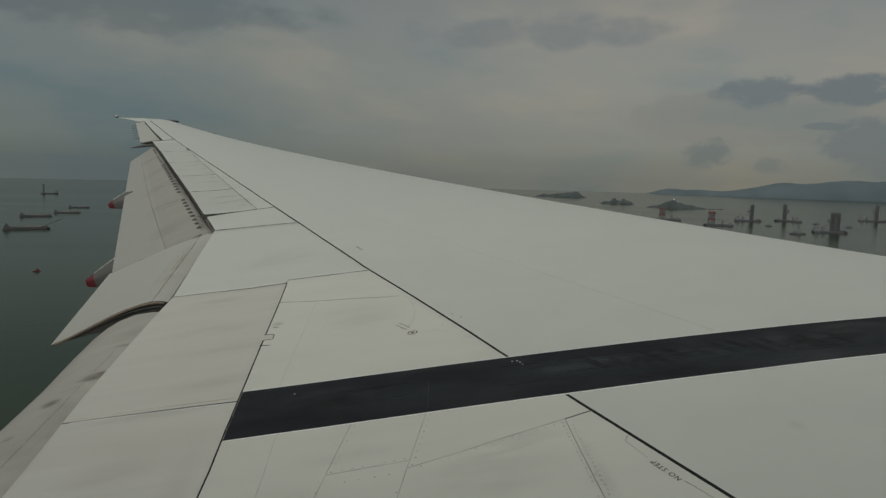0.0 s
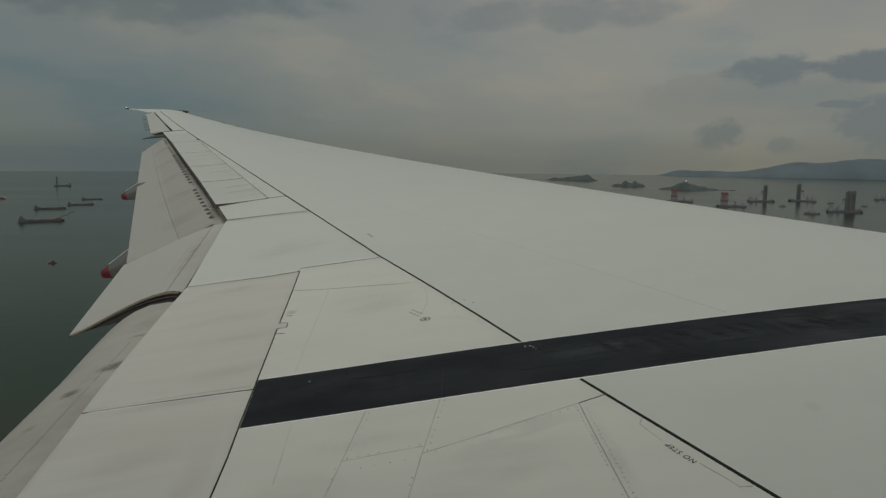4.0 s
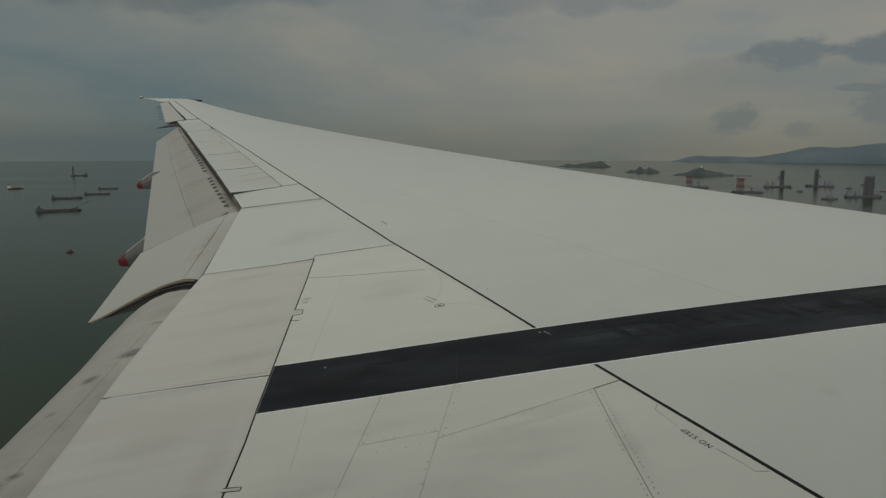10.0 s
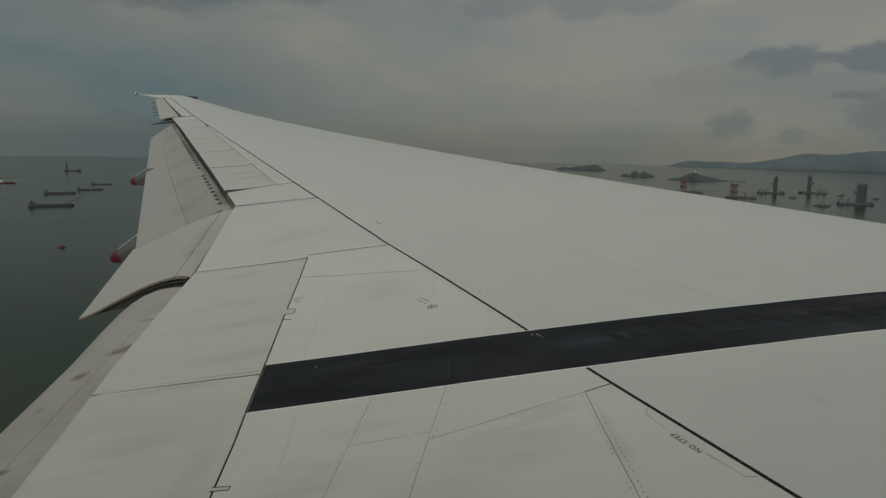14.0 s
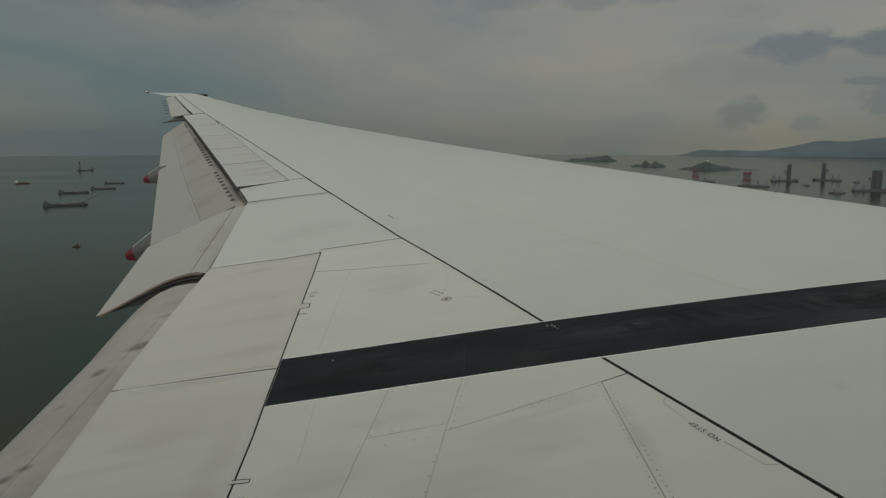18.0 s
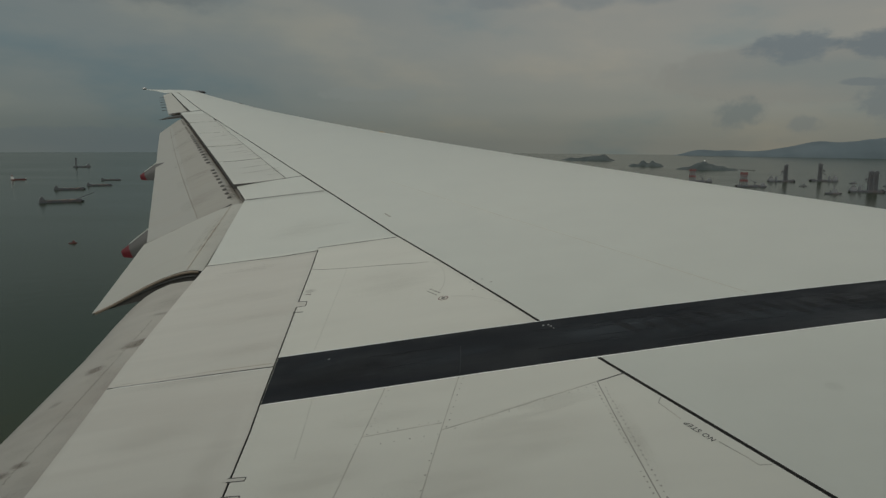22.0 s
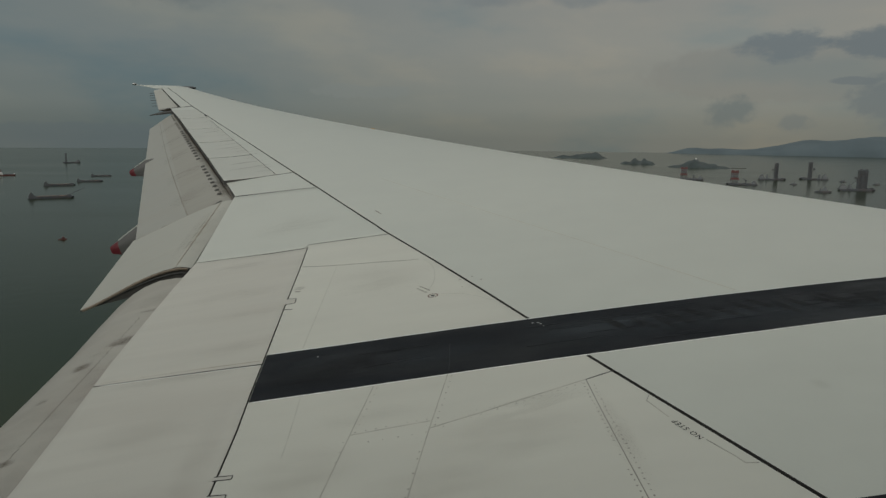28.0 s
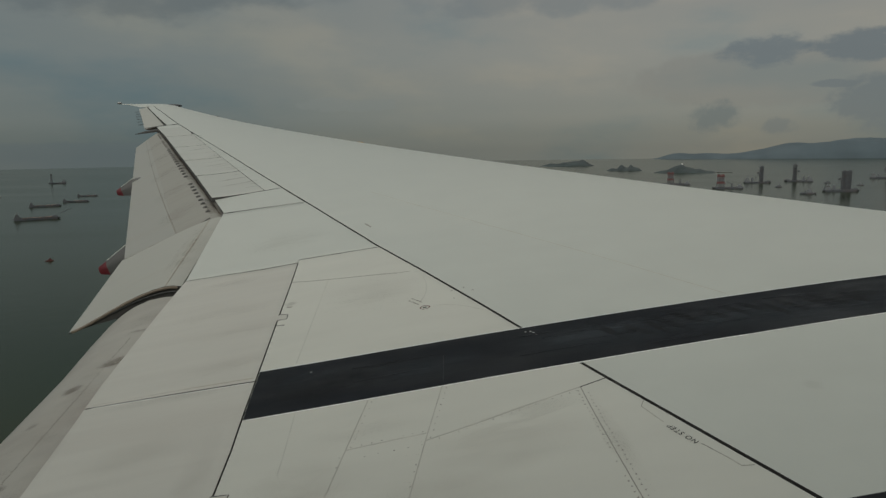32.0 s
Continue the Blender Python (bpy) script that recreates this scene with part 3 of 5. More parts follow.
def on_outer(u, t, lift=0.004):
    a = Vector(surf(-2.30, 9.30, -0.06)).lerp(Vector(surf(-6.70, 20.25, -0.07)), t)
    b = Vector((-3.71, 9.33, -1.325)).lerp(Vector((-7.42, 20.30, 0.36)), t)
    d = b - a
    n = Vector((-d.z, 0, d.x)).normalized()
    n = n if n.z > 0 else -n
    h = 0.26 - 0.12 * t
    return a + d * u + n * (0.08 * h * 6.75 * u * (1 - u) ** 2 - h * 0.30 * max(0, 1 - u / 0.12) ** 2.2 + lift)


# slots near the front of the flap, in two runs
runs = [0.052 + 0.0248 * i for i in range(9)] + [0.322 + 0.0285 * i for i in range(13)]
for t in runs:
    ring = []
    for i in range(14):
        ang = 2 * math.pi * (i + 0.5) / 14
        cu, cw = [math.copysign(abs(c) ** 0.6, c) for c in (math.cos(ang), math.sin(ang))]
        ring.append(on_outer(0.114 - 0.030 * t + (0.021 + 0.026 * t) * cu, t + (0.0040 + 0.003 * t) * cw, 0.006))
    deep = [p - Vector((0, 0, 0.012)) for p in ring]
    part("slot", mesh_of("slot", *loft([[tuple(p) for p in deep], [tuple(p) for p in ring]]), SEALANT), outer)
# fold between the flap's two segments
fold = lambda t: 0.475 + 0.10 * t + 0.035 * math.sin(math.pi * t)
verts, faces = [], []
for i in range(41):
    t = i / 40
    for du, h in ((-0.008, 0.001), (0, 0.006), (0.008, 0.001)):
        verts.append(tuple(on_outer(fold(t) + du, t, h)))
for i in range(40):
    for k in range(2):
        faces.append((i * 3 + k, i * 3 + k + 1, i * 3 + 4 + k, i * 3 + 3 + k))
part("segment_joint", mesh_of("segment_joint", verts, faces, FLAPSEAM), outer)


def ribbon(name, edge0, edge1, mat, parent, n=40, label=""):
    """A strip between two lines given as functions from 0 to 1."""
    verts = []
    for i in range(n + 1):
        a, b = Vector(edge0(i / n)), Vector(edge1(i / n))
        verts += [tuple(a - Vector((0, 0, 0.006))), tuple(a), tuple(b), tuple(b - Vector((0, 0, 0.006)))]
    faces = [(i * 4 + k, i * 4 + k + 1, i * 4 + 5 + k, i * 4 + 4 + k) for i in range(n) for k in range(3)]
    return part(name, mesh_of(name, verts, faces, mat), parent, label)


# Added dark strip: paints the shadow in the gap between spoilers and flap.
ribbon("front_seal", lambda t: on_outer(-0.06, t, 0.035), lambda t: on_outer(0.024 - 0.012 * t, t, 0.010), COVE, outer, label="dark strip that paints the shade at the flap's front")
ribbon("fold_step", lambda t: on_outer(fold(0.02 + 0.34 * t) - 0.004, 0.02 + 0.34 * t, 0.009), lambda t: on_outer(fold(0.02 + 0.34 * t) + 0.006 - 0.003 * t, 0.02 + 0.34 * t, 0.004), SEAM, outer, n=20)
ribbon("end_seam", lambda t: on_outer(0.13 + 0.62 * t, 0.003, 0.005), lambda t: on_outer(0.13 + 0.62 * t, 0.0052 - 0.0016 * t, 0.005), SEAM, outer)
ribbon("end_notch", lambda t: on_outer(0.13 + 0.12 * t, 0.003, 0.010), lambda t: on_outer(0.13 + 0.12 * t, 0.016 - 0.011 * t, 0.010), SEALANT, outer, n=6)
for t0, t1 in ((0.86, 0.97), (0.70, 0.83)):
    ribbon("track_slot", lambda q: on_outer(0.07, t0 + (t1 - t0) * q, 0.008), lambda q: on_outer(0.12, t0 + (t1 - t0) * q, 0.008), SHADED, outer, n=6)

flap("flap_end_plate", (-6.75, 20.42, 0.87), (-7.48, 20.50, 0.76), (-6.80, 20.75, 0.93), (-7.30, 20.85, 0.86), (0.05, 0.05), SEALANT, stations=4, cap=SEALANT)
flap("aileron", surf(-6.80, 21.06, -0.01), surf(-7.42, 21.15, -0.04), surf(-9.10, 26.4, -0.01), (-9.42, 26.45, 1.90), (0.12, 0.06), FLAPERON, nose=0.1, bow=(0.1, 0.1), label="light grey aileron near the wing tip")
bead("aileron_gap", [(-6.70, 20.99), (-7.38, 21.02)], 0.10, SEALANT, lift=0.004)


def inboard_flap():
    prof = [(0.30, -0.10), (0.12, -0.045), (0, -0.045), (-.14, -.057), (-.30, -.082), (-.45, -.125), (-.58, -.185), (-.68, -.255), (-.80, -.365), (-1.0, -.57), (-1.3, -.90), (-1.7, -1.36)]
    rings = []
    for y in np.linspace(0.02, 6.56, 46):
        y = float(y)
        base = surf(-1.87 - 0.025 * (y - 3), y)
        sag = 0.055 * min(max((y - 5.9) / 0.66, 0), 1) ** 1.6
        out = 0.055 * min(max((y - 5.5) / 1.06, 0), 1)
        top = [(base[0] + dx - out * min(max((-dx - 0.45) / 0.4, 0), 1), y, base[2] + dz - 0.02 - sag * max(0.0, 1 + min(dx, 0) / 0.45)) for dx, dz in prof]
        low = [(x - 0.02 + 0.1, y, z - 0.14) for x, y, z in top[::-1]]
        rings.append(top + low)
    v, f = loft(rings)
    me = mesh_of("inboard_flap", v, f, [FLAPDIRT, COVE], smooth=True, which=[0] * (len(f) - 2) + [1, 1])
    me.set_sharp_from_angle(angle=radians(50))
    return part("inboard_flap", me, airplane, "lowered inboard flap streaked with grime")


inner = inboard_flap()


def on_inner(dx, y, lift=0.003):
    """A point on the inboard flap, dx metres behind the spoilers' edge."""
    base = surf(-1.87 - 0.025 * (y - 3), y)
    xs, zs = [0, .14, .30, .45, .58, .68, .80, 1.0], [-0.045, -.057, -.082, -.125, -.185, -.255, -.365, -.57]
    sag = 0.055 * min(max((y - 5.9) / 0.66, 0), 1) ** 1.6 * max(0.0, 1 - dx / 0.45)
    return (base[0] - dx, y, base[2] - 0.02 - sag + float(np.interp(dx, xs, zs)) + lift)


def grime_shade_material(name, colour, strength):
    m = bpy.data.materials.new(name)
    m.use_nodes = True
    add, wire = nodes_of(m.node_tree)
    out, bsdf, co = add("ShaderNodeOutputMaterial"), add("ShaderNodeBsdfPrincipled"), add("ShaderNodeTexCoord")
    wire(bsdf.outputs[0], out.inputs[0])
    bsdf.inputs["Base Color"].default_value = (*colour, 1)
    bsdf.inputs["Roughness"].default_value = 0.7
    flat = add("ShaderNodeVectorMath", op="MULTIPLY_ADD")
    flat.inputs[1].default_value, flat.inputs[2].default_value = (2, 2, 0), (-1, -1, 0)
    wire(co.outputs["Generated"], flat.inputs[0])
    far = add("ShaderNodeVectorMath", op="LENGTH")
    wire(flat.outputs[0], far.inputs[0])
    fade = add("ShaderNodeMapRange")
    fade.interpolation_type = "SMOOTHSTEP"
    fade.inputs["From Min"].default_value, fade.inputs["From Max"].default_value = 0.95, 0.1
    wire(far.outputs["Value"], fade.inputs["Value"])
    blot = add("ShaderNodeTexNoise")
    blot.inputs["Scale"].default_value, blot.inputs["Detail"].default_value, blot.inputs["Roughness"].default_value = 5, 5, 0.55
    stretch = add("ShaderNodeMapping")
    stretch.inputs["Scale"].default_value = (0.5, 1.5, 1)
    wire(co.outputs["Object"], stretch.inputs[0])
    wire(stretch.outputs[0], blot.inputs["Vector"])
    patchy = add("ShaderNodeMapRange")
    patchy.inputs["From Min"].default_value, patchy.inputs["From Max"].default_value, patchy.inputs["To Max"].default_value = 0.30, 0.72, strength
    wire(blot.outputs["Fac"], patchy.inputs["Value"])
    mul = add("ShaderNodeMath", op="MULTIPLY")
    wire(fade.outputs[0], mul.inputs[0])
    wire(patchy.outputs[0], mul.inputs[1])
    wire(mul.outputs[0], bsdf.inputs["Alpha"])
    return m


# Soot streaks on spoilers and inboard flap; painted shade on the outboard flap's front.
SOOT_SHADE = grime_shade_material("soot_and_shade_smudge", (0.125, 0.10, 0.08), 0.58)
BROWN = grime_shade_material("brown_grime", (0.25, 0.20, 0.16), 0.13)
TANGRIME = grime_shade_material("tan_grime", (0.33, 0.26, 0.17), 0.3)
SLIGHT = grime_shade_material("slight_grime", (0.30, 0.265, 0.23), 0.10)


def smudge(x, y, lx, ly, mat, on=None, turn=0.0, parent=airplane):
    """A film lying on a surface, about lx by ly metres; carries dirt, painted shade and painted reflection."""
    n, verts, faces = 9, [], []
    ca, sa = math.cos(turn), math.sin(turn)
    for i in range(n):
        for j in range(n):
            u, w = (i / (n - 1) - 0.5) * lx, (j / (n - 1) - 0.5) * ly
            a, b = x + u * ca - w * sa, y + u * sa + w * ca
            verts.append(on(a, b) if on else surf(a, b, 0.0022))
    faces = [(i * n + j, (i + 1) * n + j, (i + 1) * n + j + 1, i * n + j + 1) for i in range(n - 1) for j in range(n - 1)]
    return part("grime", mesh_of("grime", verts, faces, mat, smooth=True), parent)


STAIN = grime_shade_material("brown_stain", (0.17, 0.125, 0.095), 0.62)
for dx, y, lx, ly, mat in ((0.13, 5.06, 0.34, 0.14, STAIN), (0.24, 5.00, 0.30, 0.20, STAIN), (0.33, 4.84, 0.22, 0.24, BROWN), (0.38, 4.66, 0.18, 0.22, STAIN), (0.30, 4.50, 0.26, 0.40, BROWN),
                           (0.44, 4.20, 0.12, 0.10, STAIN), (0.30, 3.95, 0.4, 0.3, BROWN), (0.27, 3.46, 0.14, 0.10, STAIN), (0.34, 3.38, 0.16, 0.12, STAIN), (0.36, 3.62, 0.26, 0.22, BROWN), (0.24, 5.62, 0.3, 0.12, SOOT_SHADE),
                           (0.28, 5.9, 0.4, 0.5, BROWN), (0.12, 4.4, 0.22, 1.4, BROWN), (0.12, 3.2, 0.22, 1.4, BROWN), (0.40, 2.8, 0.3, 0.5, BROWN), (0.22, 3.0, 0.24, 0.5, BROWN)):
    smudge(dx, y, lx, ly, mat, on=lambda a, b: on_inner(max(a, 0.0), b), parent=inner)
dash = []
for i in range(150):
    y = 2.6 + 0.0195 * i
    if random.random() < 0.15:
        continue
    p = [on_inner(0.27 + 0.004 * math.sin(i * 1.7) + du, y + dv, 0.002) for du, dv in ((-.004, -.003), (.007, -.003), (.007, .003), (-.004, .003))]
    dash.append(loft([[(q[0], q[1], q[2] - 0.004) for q in p], p]))
part("rivets", mesh_of("rivets", *joined(dash), FLAPSEAM), inner, "row of small dashes along the flap", kind="stuff")

# flat-sided fairings under the flaps, sloping down to red tips
for x, y, z, back, rise in ((-5.96, 15.0, -0.67, 0.32, 0.265), (-4.46, 10.3, -1.61, 0.40, 0.35)):
    def ring(dx, top, w, low=0.075, lean=0.0):
        """One section: flat below, upright sides, a narrow rounded ridge; lean tips its foot forward."""
        shape = [(-1, 0.0), (-0.8, -1), (0.8, -1), (1, 0.0), (0.85, 0.55), (0.45, 0.92), (0.15, 1), (-0.15, 1), (-0.45, 0.92), (-0.85, 0.55)]
        zc, h = z + (top - low) / 2, (top + low) / 2
        return [(x + dx + lean * (1 - v) / 2, y + w * u, zc + h * v) for u, v in shape]
    top_at = lambda dx: 0.05 + (rise - 0.05) * dx / back
    tip = [ring(-0.02, 0.035, 0.03, 0.05, 0.02), ring(0.0, 0.055, 0.05, 0.068, 0.03), ring(back * 0.26, top_at(back * 0.26), 0.07, 0.075, 0.06)]
    body = [ring(back * 0.26, top_at(back * 0.26), 0.07, 0.075, 0.06), ring(back * 0.6, top_at(back * 0.6), 0.085, 0.076, 0.03), ring(back, rise, 0.10, 0.078), ring(back * 1.5, rise + 0.04, 0.12, 0.08), ring(back + 0.6, rise + 0.03, 0.16), ring(back + 1.5, rise, 0.18), ring(back + 2.6, rise + 0.05, 0.10)]
    me = mesh_of("flap_track_fairing", *loft(body), FAIRING, smooth=True)
    me.set_sharp_from_angle(angle=radians(30))
    fairing = part("flap_track_fairing", me, airplane, "grey flat-sided flap track fairing")
    me = mesh_of("tip_cone", *loft(tip), REDTIP, smooth=True)
    me.set_sharp_from_angle(angle=radians(30))
    part("tip_cone", me, fairing, "red painted tip")
    ridge = [(x + dx, y - 0.01, z + top_at(dx) + 0.003) for dx in (back * 0.28, back * 0.6, back, back * 1.2)]
    part("ridge_strip", mesh_of("ridge_strip", *joined([strut(p, q, 0.008, 6) for p, q in zip(ridge, ridge[1:])]), PAINT), fairing, "pale strip along its ridge")

# wing tip with its lamps and static wicks
rings = []
for y, a, back, h, up in ((26.62, 0.25, -9.42, 1, 0), (26.95, 0.10, -9.75, 1, .03), (27.2, 0.16, -10.05, .8, .07), (27.35, 0.40, -10.3, .5, .11), (27.46, 0.9, -10.5, .2, .15)):
    top = [surf(le(y) - a - (le(y) - a - back) * s, y, 0.004 - 0.03 * (1 - h) + up * s * s) for s in (0, .03, .1, .3, .6, 1)]
    low = [(p[0], p[1], p[2] - (0.01 + 0.13 * h * k)) for p, k in zip(top[::-1], (0, .5, .9, 1, .7, .2))]
    rings.append(top + low)
me = mesh_of("wing_tip", *loft(rings), PAINT, smooth=True)
me.set_sharp_from_angle(angle=radians(40))
part("wing_tip", me, airplane)


def blob(name, c, r, mat, label=""):
    bm = bmesh.new()
    bmesh.ops.create_uvsphere(bm, u_segments=14, v_segments=8, radius=1.0, matrix=Matrix.Translation(c) @ Matrix.Diagonal((*r, 1)))
    me = bpy.data.meshes.new(name)
    bm.to_mesh(me)
    bm.free()
    me.materials.append(mat)
    for p in me.polygons:
        p.use_smooth = True
    return part(name, me, airplane, label)


p = surf(le(27.15) - 0.12, 27.15)
blob("navigation_lamp", (p[0], p[1], p[2] - 0.03), (0.34, 0.14, 0.07), LENS, "dark lens of the tip lamp")
p = surf(-10.4, 27.42, 0.15)
blob("tail_lamp", (p[0] - 0.08, p[1], p[2]), (0.09, 0.05, 0.045), ALLOY, "small bright lamp at the tip")
p = surf(le(16.17) - 0.05, 16.17)
blob("amber_lamp", (p[0], p[1], p[2] + 0.02), (0.10, 0.16, 0.035), AMBER, "small amber lamp on the leading edge")
for i in range(6):
    y = 22.2 + 0.68 * i
    q = Vector(surf(-7.42, 21.15, -0.04)).lerp(Vector((-9.42, 26.45, 1.90)), (y - 21.15) / 5.3)
    part("static_wick", mesh_of("static_wick", *strut(q + Vector((0.02, 0, 0)), q + Vector((-0.17, 0.0, -0.01)), 0.008), SEALANT), airplane)

# ---- stripes, seams, rivets and stencils on the skin ----
OUTER_EDGE = [(-0.893, 4.141), (-0.383, 4.101), (0.158, 4.074), (0.7, 4.058), (1.2, 4.054), (1.776, 4.060), (2.328, 4.077), (2.971, 4.117), (5.2, 4.27)]
INNER_EDGE = [(-0.880, 3.546), (-0.341, 3.513), (0.128, 3.494), (0.594, 3.484), (1.1, 3.480), (1.534, 3.487), (2.010, 3.497), (2.562, 3.526), (5.2, 3.66)]
along = lambda edge: [((5.2 - x) / 6.085, y) for x, y in reversed(edge)]
stripe = patch("walkway_stripe", lambda y: 5.2, lambda y: HINGE(y) + 0.007, along(INNER_EDGE), along(OUTER_EDGE), BLACK, gap=0.0, nu=70, nv=6, lift=0.003, skirt=0.004, label="black non-slip walkway stripe across the wing")
for edge, out in ((INNER_EDGE, -0.007), (OUTER_EDGE, 0.007)):
    bead("edge_line", [(x + (0.03 if k == 0 else 0), y + out) for k, (x, y) in enumerate(edge)], 0.010, PALE, parent=stripe, steps=8)
patch("walkway_stripe", lambda y: 5.2, lambda y: SPAR(y) + 0.01, 1.50, 2.10, BLACK, gap=0.0, nu=40, nv=6, lift=0.003, skirt=0.004, label="black non-slip walkway stripe near the fuselage")
bead("panel_seam", [(-0.93, 5.948), (-0.762, 5.879), (-0.503, 5.795), (-0.251, 5.733), (-0.004, 5.660)], 0.008, SHADED)
bead("panel_seam", [(-0.004, 5.660), (0.118, 5.643)], 0.006, SEAM)
bead("panel_seam", [(-0.964, 6.667), (-0.561, 6.622), (-0.186, 6.606)], 0.014, SEALANT)
bead("panel_seam", [(-0.276, 3.033), (-0.03, 3.040), (0.112, 3.042)], 0.006, MIDSEAM)
bead("panel_seam", [(-0.181, 3.484), (-0.276, 3.030), (-0.372, 2.565), (-0.45, 2.2)], 0.006, MIDSEAM)
bead("panel_seam", [(0.225, 3.486), (0.105, 2.976), (0.038, 2.675), (-0.008, 2.462), (-0.07, 2.1)], 0.006, MIDSEAM)
bead("panel_seam", [(-0.579, 3.487), (-0.581, 3.125), (-0.585, 2.935)], 0.006, FAINT)
bead("panel_seam", [(0.105, 2.978), (0.38, 3.048), (0.675, 3.136), (0.914, 3.206)], 0.005, MIDSEAM)
bead("panel_seam", [(0.911, 3.205), (1.078, 3.258)], 0.008, SEALANT)
bead("panel_seam", [(0.914, 3.206), (0.907, 2.95), (0.902, 2.6), (0.896, 2.0)], 0.005, SEAM)
bead("panel_seam", [(-0.60, 5.80), (-0.66, 4.16)], 0.005, FAINT)
bead("panel_seam", [(-0.30, 9.1), (0.27, 8.06), (0.69, 7.32), (1.03, 6.68), (1.31, 6.06), (1.55, 5.53), (1.78, 5.00), (1.955, 4.58), (2.147, 4.128)], 0.010, TANFAINT, label="faint tan butt joint across the main skin")
bead("panel_seam", [(1.156, 2.974), (1.128, 2.928)], 0.005, MIDSEAM)
bead("panel_seam", [(1.128, 2.928), (1.143, 2.875), (1.172, 2.768)], 0.005, MIDSEAM)
bead("panel_seam", [(1.252, 2.564), (1.311, 2.428), (1.327, 2.379), (1.375, 2.370)], 0.005, MIDSEAM)
bead("panel_seam", [(-2.29, 9.235), (-1.9, 9.17), (-1.45, 9.10), (-1.20, 9.06)], 0.022, SEALANT)
bead("panel_seam", [(-0.99, 6.565), (-0.962, 6.655)], 0.008, SEAM)
# scuffs across the walkway
SCUFF = material("walkway_scuff", (0.022, 0.024, 0.029), 0.5, grain=0.3, scale=12)
for k in range(34):
    x, y = random.uniform(-0.3, 2.6), random.uniform(3.56, 3.99)
    run, rise = random.uniform(0.12, 0.5), random.uniform(-0.02, 0.03)
    bead("scuff", [(x, y), (x + run * 0.5, y + rise * 0.7), (x + run, y + rise)], random.uniform(0.002, 0.004), SCUFF, lift=0.0052, parent=stripe, steps=4)
bead("scuff", [(0.232, 3.52), (0.245, 3.62), (0.262, 3.86)], 0.0035, SCUFF, lift=0.0052, parent=stripe, steps=6)
# hinge tabs along the spoiler hinge line
for x, y in ((-0.868, 2.878), (-0.863, 2.742)):
    bead("hinge_tab", [(x - 0.01, y + 0.003), (x + 0.078, y - 0.012), (x + 0.076, y - 0.038), (x - 0.01, y - 0.026)], 0.007, SEALANT, steps=3)


def lug(x0, x1, y0, y1, y2, y3):
    """A tongue of spoiler skin over the hinge gap, wide at x0 (y0 to y1) and at its tip x1 (y2 to y3)."""
    n, verts, faces = 4, [], []
    for h in (-0.006, 0.0013):
        for i in range(n + 1):
            a = i / n
            for j in range(n + 1):
                b = j / n
                verts.append(surf(x0 + (x1 - x0) * a, y0 + (y2 - y0) * a + (y1 + (y3 - y1) * a - y0 - (y2 - y0) * a) * b, h))
    k, m = (n + 1) ** 2, n + 1
    for i in range(n):
        for j in range(n):
            q = i * m + j
            faces += [(k + q, k + q + m, k + q + m + 1, k + q + 1), (q, q + 1, q + m + 1, q + m)]
    rim = list(range(m)) + [i * m + n for i in range(1, m)] + [n * m + j for j in range(n - 1, -1, -1)] + [i * m for i in range(n - 1, 0, -1)]
    faces += [(rim[q], rim[(q + 1) % len(rim)], k + rim[(q + 1) % len(rim)], k + rim[q]) for q in range(len(rim))]
    part("hinge_lug", mesh_of("hinge_lug", verts, faces, SPOILER), airplane)


for y in (2.878, 2.742):
    lug(-0.90, -0.792, y - 0.022, y + 0.001, y - 0.036, y - 0.014)
lug(-0.945, -0.852, 5.034, 5.150, 5.036, 5.122)
bead("hinge_tab", [(-0.93, 5.156), (-0.852, 5.126), (-0.847, 5.032), (-0.92, 5.030)], 0.009, SEALANT, steps=3)
bead("hinge_tab", [(-0.925, 4.930), (-0.846, 4.904)], 0.011, SEALANT, steps=3)
bead("hinge_tab", [(-0.885, 5.296), (-0.842, 5.280)], 0.026, SEAM, steps=3)
# doubled edge at the joint between the inboard spoilers
bead("panel_seam", [(-1.95, 4.172), (-0.92, 4.076)], 0.0045, MIDSEAM)
bead("joint_edge", [(-1.93, 4.130), (-0.93, 4.010)], 0.007, PALE)
bead("panel_seam", [(-1.35, 4.118), (-0.915, 4.072)], 0.007, TAN)


def rivets(rows, r=0.0036):
    pieces = []
    for (x0, y0), (x1, y1), step in rows:
        n = int(math.hypot(x1 - x0, y1 - y0) / step)
        for i in range(n + 1):
            if random.random() < 0.12:
                continue
            t = i / max(n, 1)
            x, y = x0 + (x1 - x0) * t + random.uniform(-.003, .003), y0 + (y1 - y0) * t
            k = r * random.uniform(0.7, 1.25)
            ring = [surf(x + k * math.cos(a), y + k * math.sin(a), 0.0008) for a in [math.pi / 3 * j for j in range(6)]]
            ring0 = [surf(x + 1.3 * k * math.cos(a), y + 1.3 * k * math.sin(a), -0.001) for a in [math.pi / 3 * j for j in range(6)]]
            pieces.append(loft([ring0, ring]))
    part("rivets", mesh_of("rivets", *joined(pieces), SEAM), airplane, "rows of small dark rivet heads", kind="stuff")


